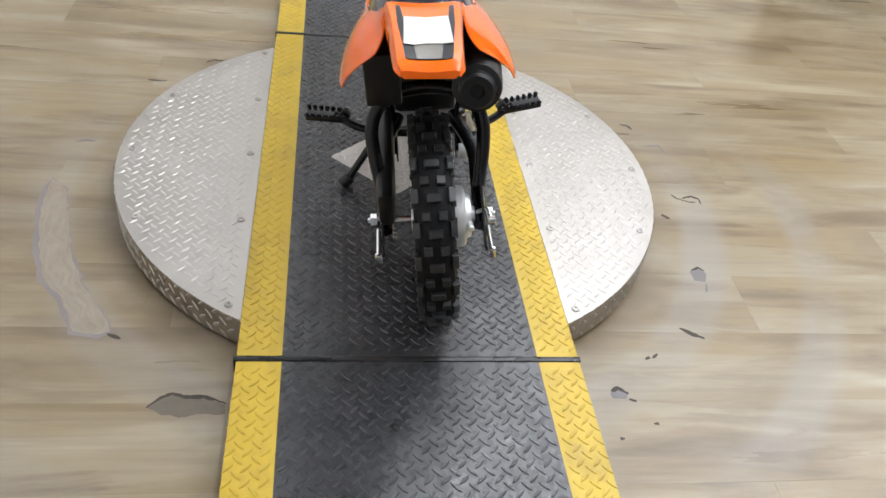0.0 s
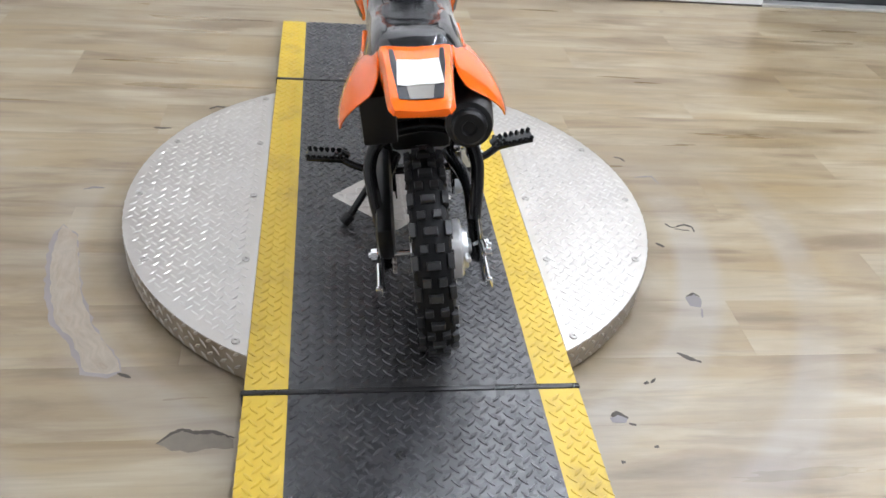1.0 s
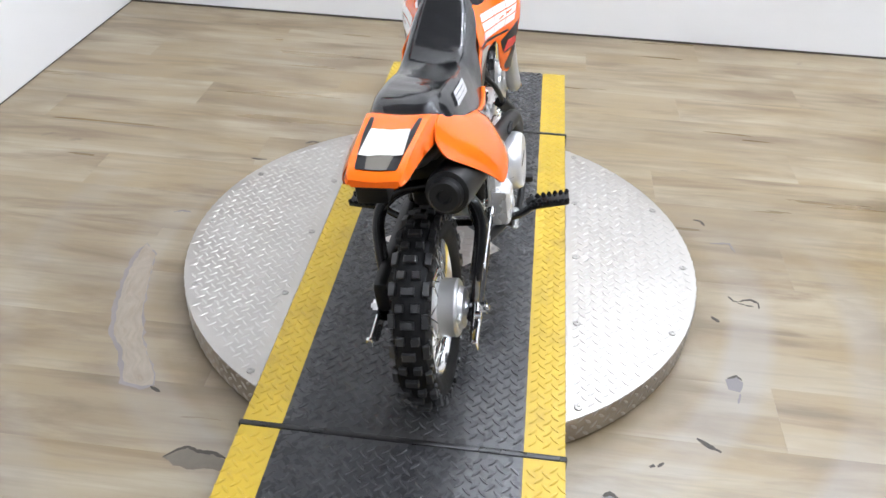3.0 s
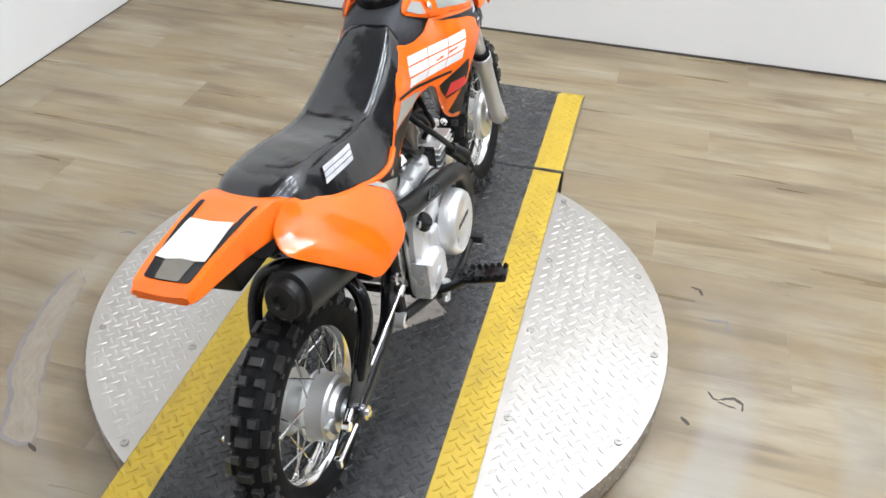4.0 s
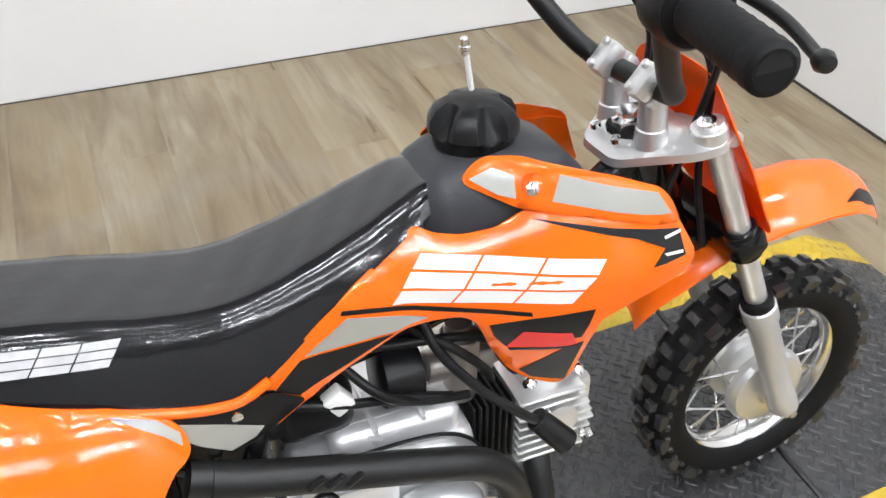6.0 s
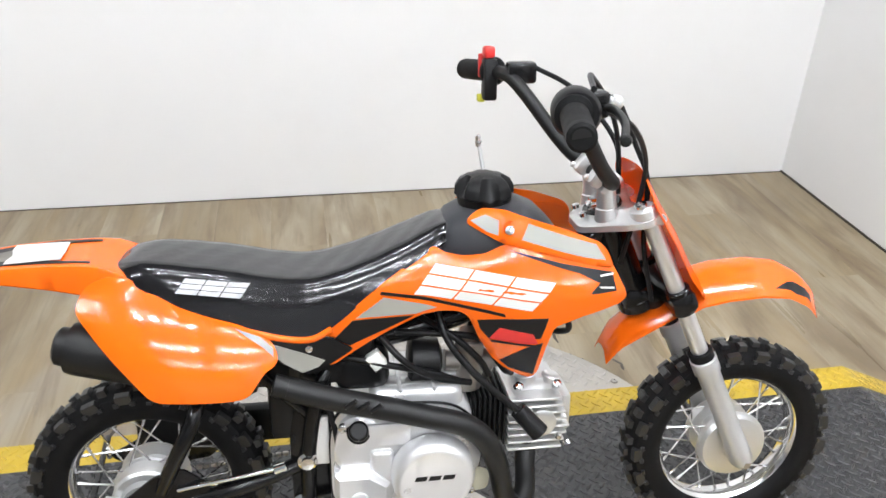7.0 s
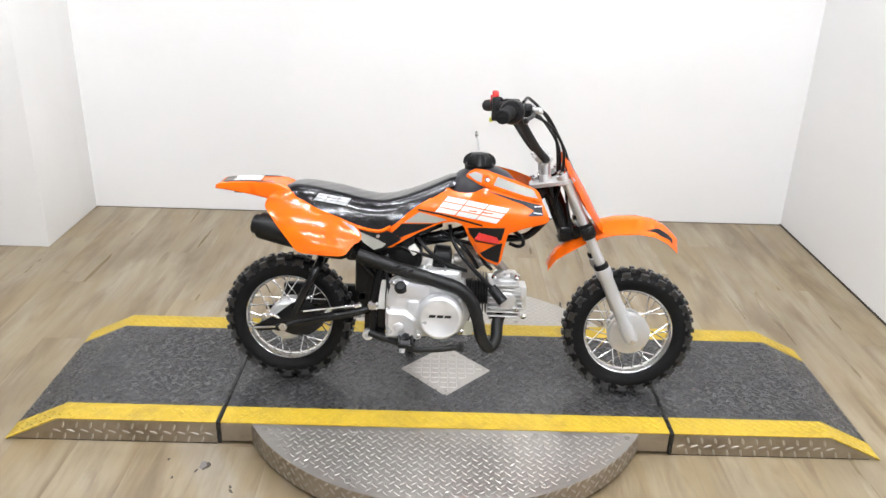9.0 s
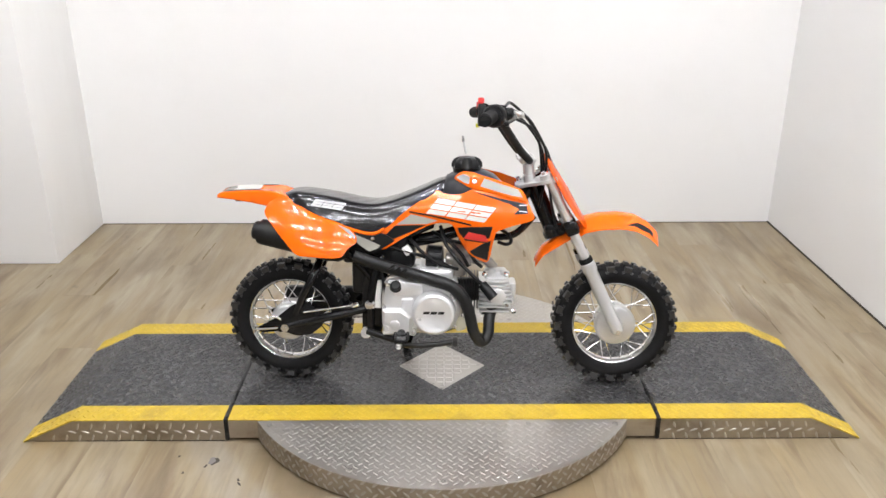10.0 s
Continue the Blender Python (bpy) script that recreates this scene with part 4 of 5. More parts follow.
part("muffler", muffler, SATIN_BLACK, exhaust, "satin black round muffler", angle=30)

# bodywork
SEAT_ROWS = [(-0.512, 0.592, 0.584, 0.044), (-0.500, 0.601, 0.582, 0.058), (-0.478, 0.606, 0.575, 0.070), (-0.45, 0.606, 0.560, 0.079), (-0.42, 0.602, 0.547, 0.085), (-0.35, 0.591, 0.523, 0.090), (-0.29, 0.577, 0.503, 0.092),
             (-0.245, 0.571, 0.493, 0.091), (-0.22, 0.572, 0.495, 0.089), (-0.19, 0.579, 0.514, 0.086), (-0.165, 0.587, 0.534, 0.082), (-0.14, 0.596, 0.553, 0.078), (-0.09, 0.617, 0.588, 0.070), (-0.05, 0.636, 0.612, 0.061), (-0.025, 0.646, 0.626, 0.053), (-0.012, 0.645, 0.628, 0.046)]
loops = []
for i in range(61):
    y = SEAT_ROWS[0][0] + (SEAT_ROWS[-1][0] - SEAT_ROWS[0][0]) * i / 60
    zt, zb, hw = [sum(table(SEAT_ROWS, y + k)[j] for k in (-0.012, 0.0, 0.012)) / 3 for j in range(3)]
    loop = []
    for k in range(15):
        u = -1 + 2 * k / 14
        x = hw * (abs(u) ** 0.8 * (1 if u > 0 else -1)) * (1.0 if abs(u) < 0.99 else 1.0)
        f = abs(u)
        z = zt - (zt - zb) * (0.0 if f < 0.6 else ((f - 0.6) / 0.4) ** 1.5) - 0.005 * f * f
        crease = 0.0006 * math.sin(140 * y + 9 * u) * (1 - f)
        loop.append(V((x, y, z + crease)))
    loop += [V((hw * 0.9, y, zb - 0.012)), V((0, y, zb - 0.016)), V((-hw * 0.9, y, zb - 0.012))]
    loops.append(loop)
seat = part("seat", rings(loops), SEAT, bike, "black seat under glossy clear film with white emblem", angle=50)


def emblem(mesh_place, y0, z0, size, drop, mat, parent, name="emblem", count=3, lean=0.55, ratio=1.42):
    """A plain emblem: slanted blocks, each cut by two slots, in a row that falls by drop per metre."""
    w = size * ratio
    for i in range(count):
        base = y0 + i * w * 1.03
        for lo, hi in ((0.0, 0.295), (0.352, 0.648), (0.705, 1.0)):
            pts = [(base + lo * size * lean, lo * size), (base + w * 0.98 + lo * size * lean, lo * size), (base + w * 0.98 + hi * size * lean, hi * size), (base + hi * size * lean, hi * size)]
            pts = [(p, z0 + q - (p - y0) * drop) for p, q in pts]
            part(name, sheet(pts, mesh_place, 0.0007, step=0.012, lip=0.1), mat, parent)


def seat_side(y, z, d):
    zt, zb, hw = table(SEAT_ROWS, y)
    q = max(0.0, min(1.0, (zt - z) / (zt - zb)))
    f = 0.6 + 0.4 * q ** (1 / 1.5)
    return V((hw * f ** 0.8 + d + 0.0015, y, z))


emblem(seat_side, -0.420, 0.568, 0.021, 0.14, FILM_DECAL, seat, lean=0.7)

for s in (1, -1):
    rail = []
    for i in range(12):
        y = -0.500 + 0.300 * i / 11
        zt, zb, hw = table(SEAT_ROWS, y)
        rail.append((s * (hw + 0.002 - 0.3 * max(0.0, -0.43 - y)), y, zb - 0.006))
    part("seat_rail", tube(rail, 0.0052, seg=10, n=3), ORANGE, bike, "orange plastic edge below the seat")

# tank cover
TANK_ROWS = [(-0.03, 0.636, 0.590, 0.05), (-0.015, 0.652, 0.585, 0.062), (0.01, 0.664, 0.58, 0.070), (0.05, 0.672, 0.575, 0.076), (0.095, 0.668, 0.57, 0.080), (0.125, 0.655, 0.565, 0.080), (0.15, 0.63, 0.56, 0.07)]
loops = []
for i in range(25):
    y = -0.03 + 0.18 * i / 24
    zt, zb, hw = table(TANK_ROWS, y)
    loop = []
    for k in range(17):
        a = math.pi * k / 16
        c, sn = math.cos(a), math.sin(a)
        loop.append(V((-hw * math.copysign(abs(c) ** 0.6, c), y, zb + (zt - zb) * sn ** 0.7)))
    loops.append(loop)
tank = part("tank", rings(loops), GREY_PLASTIC, bike, "dark grey plastic fuel tank", angle=50)
loops = []
for h, r, d in ((-0.012, 0.041, 0), (0.0, 0.043, 0), (0.004, 0.047, 0.4), (0.016, 0.046, 1), (0.026, 0.040, 0.9), (0.033, 0.028, 0.25), (0.035, 0.012, 0), (0.0355, 0.001, 0)):
    loops.append([V((math.cos(2 * math.pi * i / 72), math.sin(2 * math.pi * i / 72), 0)) * (r - d * 0.015 * max(0, math.cos(5 * 2 * math.pi * i / 72)) ** 0.6) + V((0, 0.043, 0.674 + h)) for i in range(72)])
part("fuel_cap", rings(loops), BLACK_PLASTIC, tank, "black lobed fuel cap", angle=30)
part("vent_hose", rod((0.0, 0.040, 0.715), (0.003, 0.031, 0.762), 0.003, seg=10), CLEAR, tank, "clear vent hose")
part("vent_valve", rod((0.003, 0.031, 0.752), (0.0035, 0.030, 0.770), 0.0042, seg=10, bm=rod((0.003, 0.031, 0.757), (0.003, 0.031, 0.762), 0.0058, seg=10)), CHROME, tank)


def shroud_x(y, z):
    x = table([(-0.24, 0.088), (-0.15, 0.082), (-0.06, 0.083), (0.02, 0.104), (0.08, 0.123), (0.14, 0.136), (0.19, 0.136), (0.23, 0.128), (0.26, 0.116)], y)
    return x - 0.5 * max(0.0, z - 0.56) - 0.22 * max(0.0, 0.50 - z) * (1 if y > -0.05 else 0.0)


SHROUD = [(-0.214, 0.439), (-0.176, 0.465), (-0.209, 0.481), (-0.219, 0.493), (-0.174, 0.524), (-0.125, 0.564), (-0.081, 0.592), (-0.043, 0.616), (-0.027, 0.607), (0.0, 0.604), (0.031, 0.608), (0.052, 0.619), (0.074, 0.628), (0.185, 0.622),
          (0.209, 0.615), (0.221, 0.592), (0.236, 0.563), (0.243, 0.545), (0.231, 0.537), (0.174, 0.523), (0.13, 0.506), (0.122, 0.47), (0.113, 0.417), (0.104, 0.406), (0.091, 0.409), (0.064, 0.422), (0.042, 0.442), (0.02, 0.48), (0.006, 0.514),
          (-0.008, 0.523), (-0.035, 0.522), (-0.067, 0.513), (-0.123, 0.485), (-0.174, 0.454), (-0.199, 0.438)]
STRIP = [(0.004, 0.65), (0.015, 0.662), (0.03, 0.671), (0.064, 0.67), (0.086, 0.663), (0.148, 0.647), (0.201, 0.627), (0.212, 0.615), (0.221, 0.591), (0.191, 0.596), (0.123, 0.613), (0.056, 0.625), (0.028, 0.638)]

# the side panel: its outline from the rear corner forwards along the seat and back along the lower edge
PANEL = [(-0.560, 0.543), (-0.559, 0.556), (-0.548, 0.576), (-0.52, 0.590), (-0.492, 0.589), (-0.47, 0.577), (-0.447, 0.564), (-0.418, 0.549), (-0.374, 0.533), (-0.338, 0.521), (-0.30, 0.503), (-0.283, 0.484), (-0.279, 0.467), (-0.287, 0.459),
         (-0.298, 0.456), (-0.314, 0.437), (-0.322, 0.427), (-0.338, 0.424), (-0.446, 0.431), (-0.460, 0.438), (-0.483, 0.464), (-0.524, 0.506)]


def on_panel(s, y, z, d=0.0):
    """A point of the side panel, which swells out smoothly towards its lower edge."""
    p, q = (y + 0.42) / 0.1, (z - 0.5) / 0.1
    x = 0.1272 - 0.0058 * p - 0.0629 * q - 0.0151 * p * p - 0.0133 * p * q - 0.035 * q * q
    x = 0.5 * (x + 0.060 + math.hypot(x - 0.060, 0.010))
    if s < 0:
        x = 0.066 + (x - 0.066) * 0.9
    return V((s * (x + d), y, z))


for s in (1, -1):
    on = lambda y, z, d: V((s * (shroud_x(y, z) + d), y, z))
    on_strip = lambda y, z, d: V((s * (shroud_x(y, z) - 0.001 + d), y, z))
    panel = part("shroud", sheet(fillet(SHROUD, 0.008, 3), lambda y, z, d: on(y, z, d - 0.004), 0.004, step=0.016), ORANGE, bike, "orange plastic tank shroud with white emblem", angle=40)
    trim = part("shroud_trim", sheet(fillet(STRIP, 0.008, 3), on_strip, 0.0075, step=0.010, lip=0.6), ORANGE, bike, "raised orange trim with silver decals", angle=55)
    lift = lambda y, z, d: on(y, z, d + 0.0004)
    high = lambda y, z, d: on_strip(y, z, d + 0.0078)
    decal = lambda pts, mat, pl=lift, par=panel, name="decal": part(name, sheet(pts, pl, 0.0007, step=0.014, lip=0.1), mat, par)
    emblem(lift, -0.076, 0.549, 0.047, 0.10, WHITE_DECAL, panel, lean=0.72, ratio=1.20)
    decal([(-0.125, 0.556), (0.057, 0.524), (0.058, 0.519), (-0.127, 0.551)], BLACK_DECAL)
    decal([(-0.121, 0.546), (-0.042, 0.528), (-0.073, 0.517), (-0.164, 0.514), (-0.139, 0.532)], GREY_DECAL)
    decal([(-0.169, 0.511), (-0.076, 0.514), (-0.123, 0.492), (-0.174, 0.470), (-0.197, 0.483)], BLACK_DECAL)
    decal([(0.017, 0.511), (0.057, 0.516), (0.120, 0.521), (0.111, 0.485), (0.087, 0.480), (0.05, 0.478), (0.036, 0.479), (0.022, 0.496)], BLACK_DECAL)
    decal([(0.05, 0.501), (0.099, 0.493), (0.108, 0.475), (0.086, 0.474), (0.036, 0.480)], RED, lambda y, z, d: on(y, z, d + 0.0014))
    decal([(0.038, 0.4775), (0.106, 0.472), (0.105, 0.469), (0.039, 0.474)], BLACK_DECAL, lambda y, z, d: on(y, z, d + 0.0014), name="decal_bar")
    decal([(0.054, 0.439), (0.089, 0.465), (0.115, 0.477), (0.106, 0.415), (0.068, 0.426)], BLACK_DECAL)
    decal([(0.064, 0.617), (0.185, 0.593), (0.217, 0.586), (0.222, 0.560), (0.180, 0.559), (0.196, 0.573), (0.165, 0.588), (0.10, 0.606)], BLACK_DECAL, lambda y, z, d: on(y, z, d + 0.0006))
    # white bars on the arrow: glints of wrinkled film painted in, with a mark
    for mark in ([(0.196, 0.584), (0.218, 0.585), (0.218, 0.5825), (0.197, 0.5815)], [(0.194, 0.569), (0.218, 0.566), (0.218, 0.5635), (0.196, 0.5665)]):
        decal(mark, WHITE_DECAL, lambda y, z, d: on(y, z, d + 0.0016), name="decal_bar")
    decal([(0.011, 0.655), (0.033, 0.664), (0.052, 0.657), (0.050, 0.637), (0.034, 0.641)], GREY_DECAL, high, trim)
    decal([(0.094, 0.655), (0.192, 0.627), (0.206, 0.605), (0.172, 0.611), (0.083, 0.633)], GREY_DECAL, high, trim)
    part("bolt_recess", turned([(0, 0.0115), (0.0016, 0.0115), (0.0022, 0.0105), (0.0010, 0.0085), (0.0002, 0.0)], (s * (shroud_x(0.068, 0.648) + 0.0055), 0.068, 0.648), (s, 0, 0.45), 20), THIN_ORANGE, trim, "orange recessed washer")
    part("trim_bolt", turned([(0, 0.0075), (0.004, 0.007), (0.006, 0.004), (0.006, 0)], (s * (shroud_x(0.066, 0.644) + 0.0055), 0.066, 0.644), (s, 0, 0.45), 14), CHROME, trim)
    side = part("side_panel", sheet(fillet(PANEL, 0.012, 4), lambda y, z, d: on_panel(s, y, z, d - 0.004), 0.004, step=0.014, lip=0.35), ORANGE, bike, "flared orange plastic side panel", angle=45)
    nose = [(-0.338, 0.517), (-0.303, 0.501), (-0.286, 0.484), (-0.286, 0.474), (-0.300, 0.488)]
    part("decal", sheet(nose, lambda y, z, d: on_panel(s, y, z, 0.0006 + d), 0.0007, step=0.014, lip=0.1), GREY_DECAL, side)
    part("panel_screw", turned([(0, 0.006), (0.003, 0.0055), (0.0045, 0.0)], (s * 0.094, -0.235, 0.474), (s, 0, 0), 12), CHROME, side)
    # under-seat cover between the shroud and the side panel
    cover = [(-0.335, 0.512), (-0.262, 0.488), (-0.2, 0.486), (-0.168, 0.466), (-0.21, 0.440), (-0.235, 0.428), (-0.30, 0.462)]
    part("under_seat_cover", sheet(fillet(cover, 0.006), lambda y, z, d: V((s * (0.094 - 0.06 * (y + 0.3) + d), y, z)), 0.004, step=0.02), BLACK_PLASTIC, bike)
    grey = [(-0.318, 0.500), (-0.282, 0.484), (-0.245, 0.468), (-0.212, 0.452), (-0.222, 0.442), (-0.246, 0.434), (-0.272, 0.452), (-0.290, 0.470)]
    part("decal", sheet(grey, lambda y, z, d: V((s * (0.0984 - 0.06 * (y + 0.3) + d), y, z)), 0.0007, step=0.02, lip=0.1), GREY_DECAL, bike)

# tail
TAIL_ROWS = [(-0.711, 0.594, 0.585, 0.040), (-0.700, 0.601, 0.585, 0.0455), (-0.66, 0.606, 0.581, 0.048), (-0.60, 0.609, 0.572, 0.051), (-0.55, 0.609, 0.562, 0.055), (-0.52, 0.605, 0.557, 0.058), (-0.495, 0.595, 0.551, 0.060), (-0.47, 0.578, 0.540, 0.061), (-0.445, 0.562, 0.530, 0.061)]
loops = []
for i in range(33):
    y = -0.711 + 0.266 * i / 32
    zt, zb, hw = table(TAIL_ROWS, y)
    loops.append([V((x * hw, y, z)) for x, z in ((-1.0, zb), (-1.04, zb + 0.003), (-0.99, zt - 0.008), (-0.93, zt - 0.001), (-0.8, zt), (-0.4, zt - 0.002), (0, zt - 0.003), (0.4, zt - 0.002), (0.8, zt), (0.93, zt - 0.001),
                                                (0.99, zt - 0.008), (1.04, zb + 0.003), (1.0, zb), (0.92, zb + 0.001), (0.85, zt - 0.012), (-0.85, zt - 0.012), (-0.92, zb + 0.001))])
tail = part("tail_fender", rings(loops), ORANGE, bike, "orange plastic tail fender with blank white label", angle=40)


def tail_top(x, y, d):
    zt, zb, hw = table(TAIL_ROWS, y)
    f = abs(x) / hw
    return V((x, y, zt - 0.003 + 0.003 * min(1, f / 0.8) + 0.0006 + d))


part("decal", sheet(fillet([(-0.031, -0.694), (0.031, -0.694), (0.040, -0.60), (0.042, -0.540), (0.036, -0.540), (0.030, -0.60), (-0.030, -0.60), (-0.036, -0.540), (-0.042, -0.540), (-0.040, -0.60)], 0.004), tail_top, 0.0007, step=0.014, lip=0.1), BLACK_DECAL, tail)
part("decal", sheet(fillet([(-0.016, -0.694), (0.016, -0.694), (0.022, -0.645), (-0.022, -0.645)], 0.003), lambda a, b, d: tail_top(a, b, d + 0.0009), 0.0007, step=0.014, lip=0.1), TAUPE_DECAL, tail)
part("label", sheet([(-0.033, -0.662), (-0.018, -0.664), (0.0, -0.658), (0.018, -0.661), (0.034, -0.660), (0.031, -0.583), (-0.031, -0.585)], lambda a, b, d: tail_top(a, b, d + 0.0018), 0.0009, step=0.014, lip=0.1), PAPER, tail, "blank white paper label")
part("tail_bracket", box((-0.037, -0.66, 0.570), (0.037, -0.54, 0.590), bevel=0.006), BLACK_PLASTIC, bike, "black plastic tail bracket")
part("tool_box", box((-0.098, -0.525, 0.436), (-0.04, -0.37, 0.525), bevel=0.005), BLACK_PLASTIC, bike, "square black box under the side panel")

tail.matrix_basis = Matrix.Translation((0, 0, 0.59)) @ pose(0, 0, 0, 0, 3.0, 0) @ Matrix.Translation((0, 0, -0.59))

# fork, front wheel guard and number plate
RAKE = (V((0, 0.282, 0.660)), V((0, 0.505, 0.193)))
way = (RAKE[1] - RAKE[0]).normalized()
FORK_X = 0.070
for s in (1, -1):
    x = s * FORK_X
    at = lambda k: V((x, 0, 0)) + RAKE[0] + way * k
    part("fork_tube", rod(at(-0.012), at(0.30), 0.0138, seg=24), ALLOY, bike, "bright fork tube")
    leg = turned([(0.0, 0.017), (0.004, 0.0225), (0.03, 0.0225), (0.036, 0.0195), (0.18, 0.019), (0.205, 0.021), (0.235, 0.021), (0.247, 0.015), (0.25, 0.006)], at(0.285), way, 26)
    part("fork_leg", leg, FORK_GREY, bike, "grey painted fork leg", angle=40)
    part("fork_seal", rod(at(0.272), at(0.288), 0.0205, seg=22), RUBBER, bike)
    bm = turned([(0, 0.012), (0.012, 0.012), (0.012, 0.007), (0.018, 0.0065), (0.018, 0)], (x + s * 0.004, AXLE_Y, AXLE_Z - 0.004), (s, 0, 0), 6)
    part("axle_nut", bm, CHROME, bike)
part("front_axle", rod((-0.085, AXLE_Y, AXLE_Z), (0.085, AXLE_Y, AXLE_Z), 0.006), CHROME, bike)
tilt = Matrix.Rotation(math.atan2(way.y, -way.z), 4, "X")
clamp = sheet(fillet([(-0.092, 0.298), (-0.072, 0.312), (0, 0.29), (0.072, 0.312), (0.092, 0.298), (0.088, 0.27), (0.052, 0.225), (0.032, 0.199), (-0.032, 0.199), (-0.052, 0.225), (-0.088, 0.27)], 0.014, 4),
              lambda a, b, d: V((a, b - 0.010, 0.631 + d + (b - 0.25) * 0.3)), 0.019, step=0.025)
for s in (1, -1):
    rod((s * FORK_X, 0.282, 0.640), (s * FORK_X, 0.273, 0.667), 0.0195, bm=clamp)
    turned([(0, 0.0085), (0.03, 0.0085)], (s * 0.055, 0.300, 0.652), (s, 0, 0), 14, bm=clamp)
part("top_clamp", clamp, ALLOY, bike, "cast alloy top fork clamp", angle=30)
part("stem_nut", turned([(0, 0.018), (0.012, 0.018), (0.014, 0.012), (0.02, 0.012), (0.02, 0)], (0, 0.228, 0.646), (0, -0.3, 1), 6), CHROME, bike)
for s in (1, -1):
    part("clamp_bolt", turned([(0, 0.011), (0.008, 0.010), (0.008, 0.005), (0.004, 0.005), (0.004, 0)], (s * FORK_X, 0.273, 0.666), -way, 16), CHROME, bike)
    part("pinch_bolt", turned([(0, 0.006), (0.006, 0.006), (0.007, 0.004), (0.007, 0)], (s * 0.020, 0.199, 0.640), (0, -0.3, 1), 10), CHROME, bike)
    # cast bar holder, its cap turned up and back
    riser = rod((s * 0.036, 0.232, 0.638), (s * 0.036, 0.229, 0.660), 0.0195, 0.0165)
    rod((s * 0.036, 0.230, 0.656), (s * 0.036, 0.226, 0.694), 0.0155, 0.0145, bm=riser)
    hold = pose(s * 0.036, 0.224, 0.702, 52, 0, 0)
    box((-0.0135, -0.0195, -0.019), (0.0135, 0.0195, 0.0005), bevel=0.005, m=hold, bm=riser)
    box((-0.0135, -0.0195, 0.002), (0.0135, 0.0195, 0.026), bevel=0.008, m=hold, bm=riser)
    for y in (-0.0135, 0.0135):
        rod(hold @ V((0, y, 0.024)), hold @ V((0, y, 0.031)), 0.0048, seg=8, bm=riser)
    part("bar_riser", riser, ALLOY, bike, "bright cast alloy bar clamp", angle=30)
low = box((-0.093, -0.022, -0.018), (0.093, 0.022, 0.018), bevel=0.010, m=Matrix.Translation(RAKE[0] + way * 0.168) @ tilt)
for s in (1, -1):
    rod(V((s * FORK_X, 0, 0)) + RAKE[0] + way * 0.145, V((s * FORK_X, 0, 0)) + RAKE[0] + way * 0.19, 0.0205, bm=low)
box((-0.03, 0.28, 0.47), (0.03, 0.35, 0.51), bevel=0.01, bm=low)
part("lower_clamp", low, BLACK_PAINT, bike, "black lower fork clamp")

bars = tube([(-0.321, 0.076, 0.829), (-0.20, 0.107, 0.837), (-0.15, 0.130, 0.823), (-0.095, 0.190, 0.738), (-0.07, 0.220, 0.706), (-0.03, 0.224, 0.702), (0.03, 0.224, 0.702), (0.07, 0.220, 0.706), (0.095, 0.190, 0.738), (0.15, 0.130, 0.823),
             (0.20, 0.107, 0.837), (0.321, 0.076, 0.829)], 0.0115, seg=16)
handlebar = part("handlebar", bars, SATIN_BLACK, bike, "black motocross handlebar")
handlebar.matrix_basis = Matrix.Translation((0, 0.224, 0.702)) @ pose(0, 0, 0, 0, -2.2, 2.2) @ Matrix.Translation((0, -0.224, -0.702))
for s in (1, -1):
    p, q = V((s * 0.206, 0.105, 0.837)), V((s * 0.321, 0.076, 0.829))
    prof = [(0, 0.021), (0.004, 0.025), (0.010, 0.025), (0.012, 0.0185)]
    n = (q - p).length
    prof += [(0.015 + i * 0.006, 0.0185 if i % 2 else 0.0172) for i in range(int((n - 0.02) / 0.006))] + [(n - 0.003, 0.018), (n, 0.014), (n, 0)]
    part("grip", turned(prof, p, q - p, 24), RUBBER, handlebar, "black ribbed rubber grip", angle=25)
    lever = tube([(s * 0.165, 0.150, 0.838), (s * 0.19, 0.166, 0.836), (s * 0.245, 0.158, 0.829), (s * 0.300, 0.136, 0.821)], (0.0062, 0.0048), seg=10)
    turned([(0, 0.002), (0.002, 0.0065), (0.008, 0.008), (0.014, 0.006), (0.016, 0)], (s * 0.296, 0.138, 0.8215), (s, -0.35, -0.1), 14, bm=lever)
    part("lever", lever, SATIN_BLACK, handlebar, "black hand lever")
    part("lever_mount", box((s * 0.165 - 0.014, 0.115, 0.822), (s * 0.165 + 0.014, 0.165, 0.858), bevel=0.006), BLACK_PAINT, handlebar)
throttle = turned([(0, 0.02), (0.004, 0.031), (0.034, 0.032), (0.04, 0.028), (0.04, 0.0)], (0.176, 0.116, 0.837), (0.97, -0.24, -0.03), 28)
part("throttle_housing", throttle, BLACK_PLASTIC, handlebar, "black throttle housing")
part("kill_switch", box((-0.222, 0.084, 0.788), (-0.194, 0.108, 0.860), bevel=0.005), BLACK_PLASTIC, handlebar, "black switch block")
part("switch_button", box((-0.219, 0.084, 0.860), (-0.197, 0.104, 0.880), bevel=0.005), RED, handlebar, "red stop button")
part("switch_clip", box((-0.231, 0.080, 0.825), (-0.222, 0.100, 0.866), bevel=0.003), RED, handlebar, "red safety clip")
part("switch_tag", box((-0.228, 0.078, 0.784), (-0.212, 0.090, 0.797), bevel=0.002), YELLOW_TAG, handlebar)
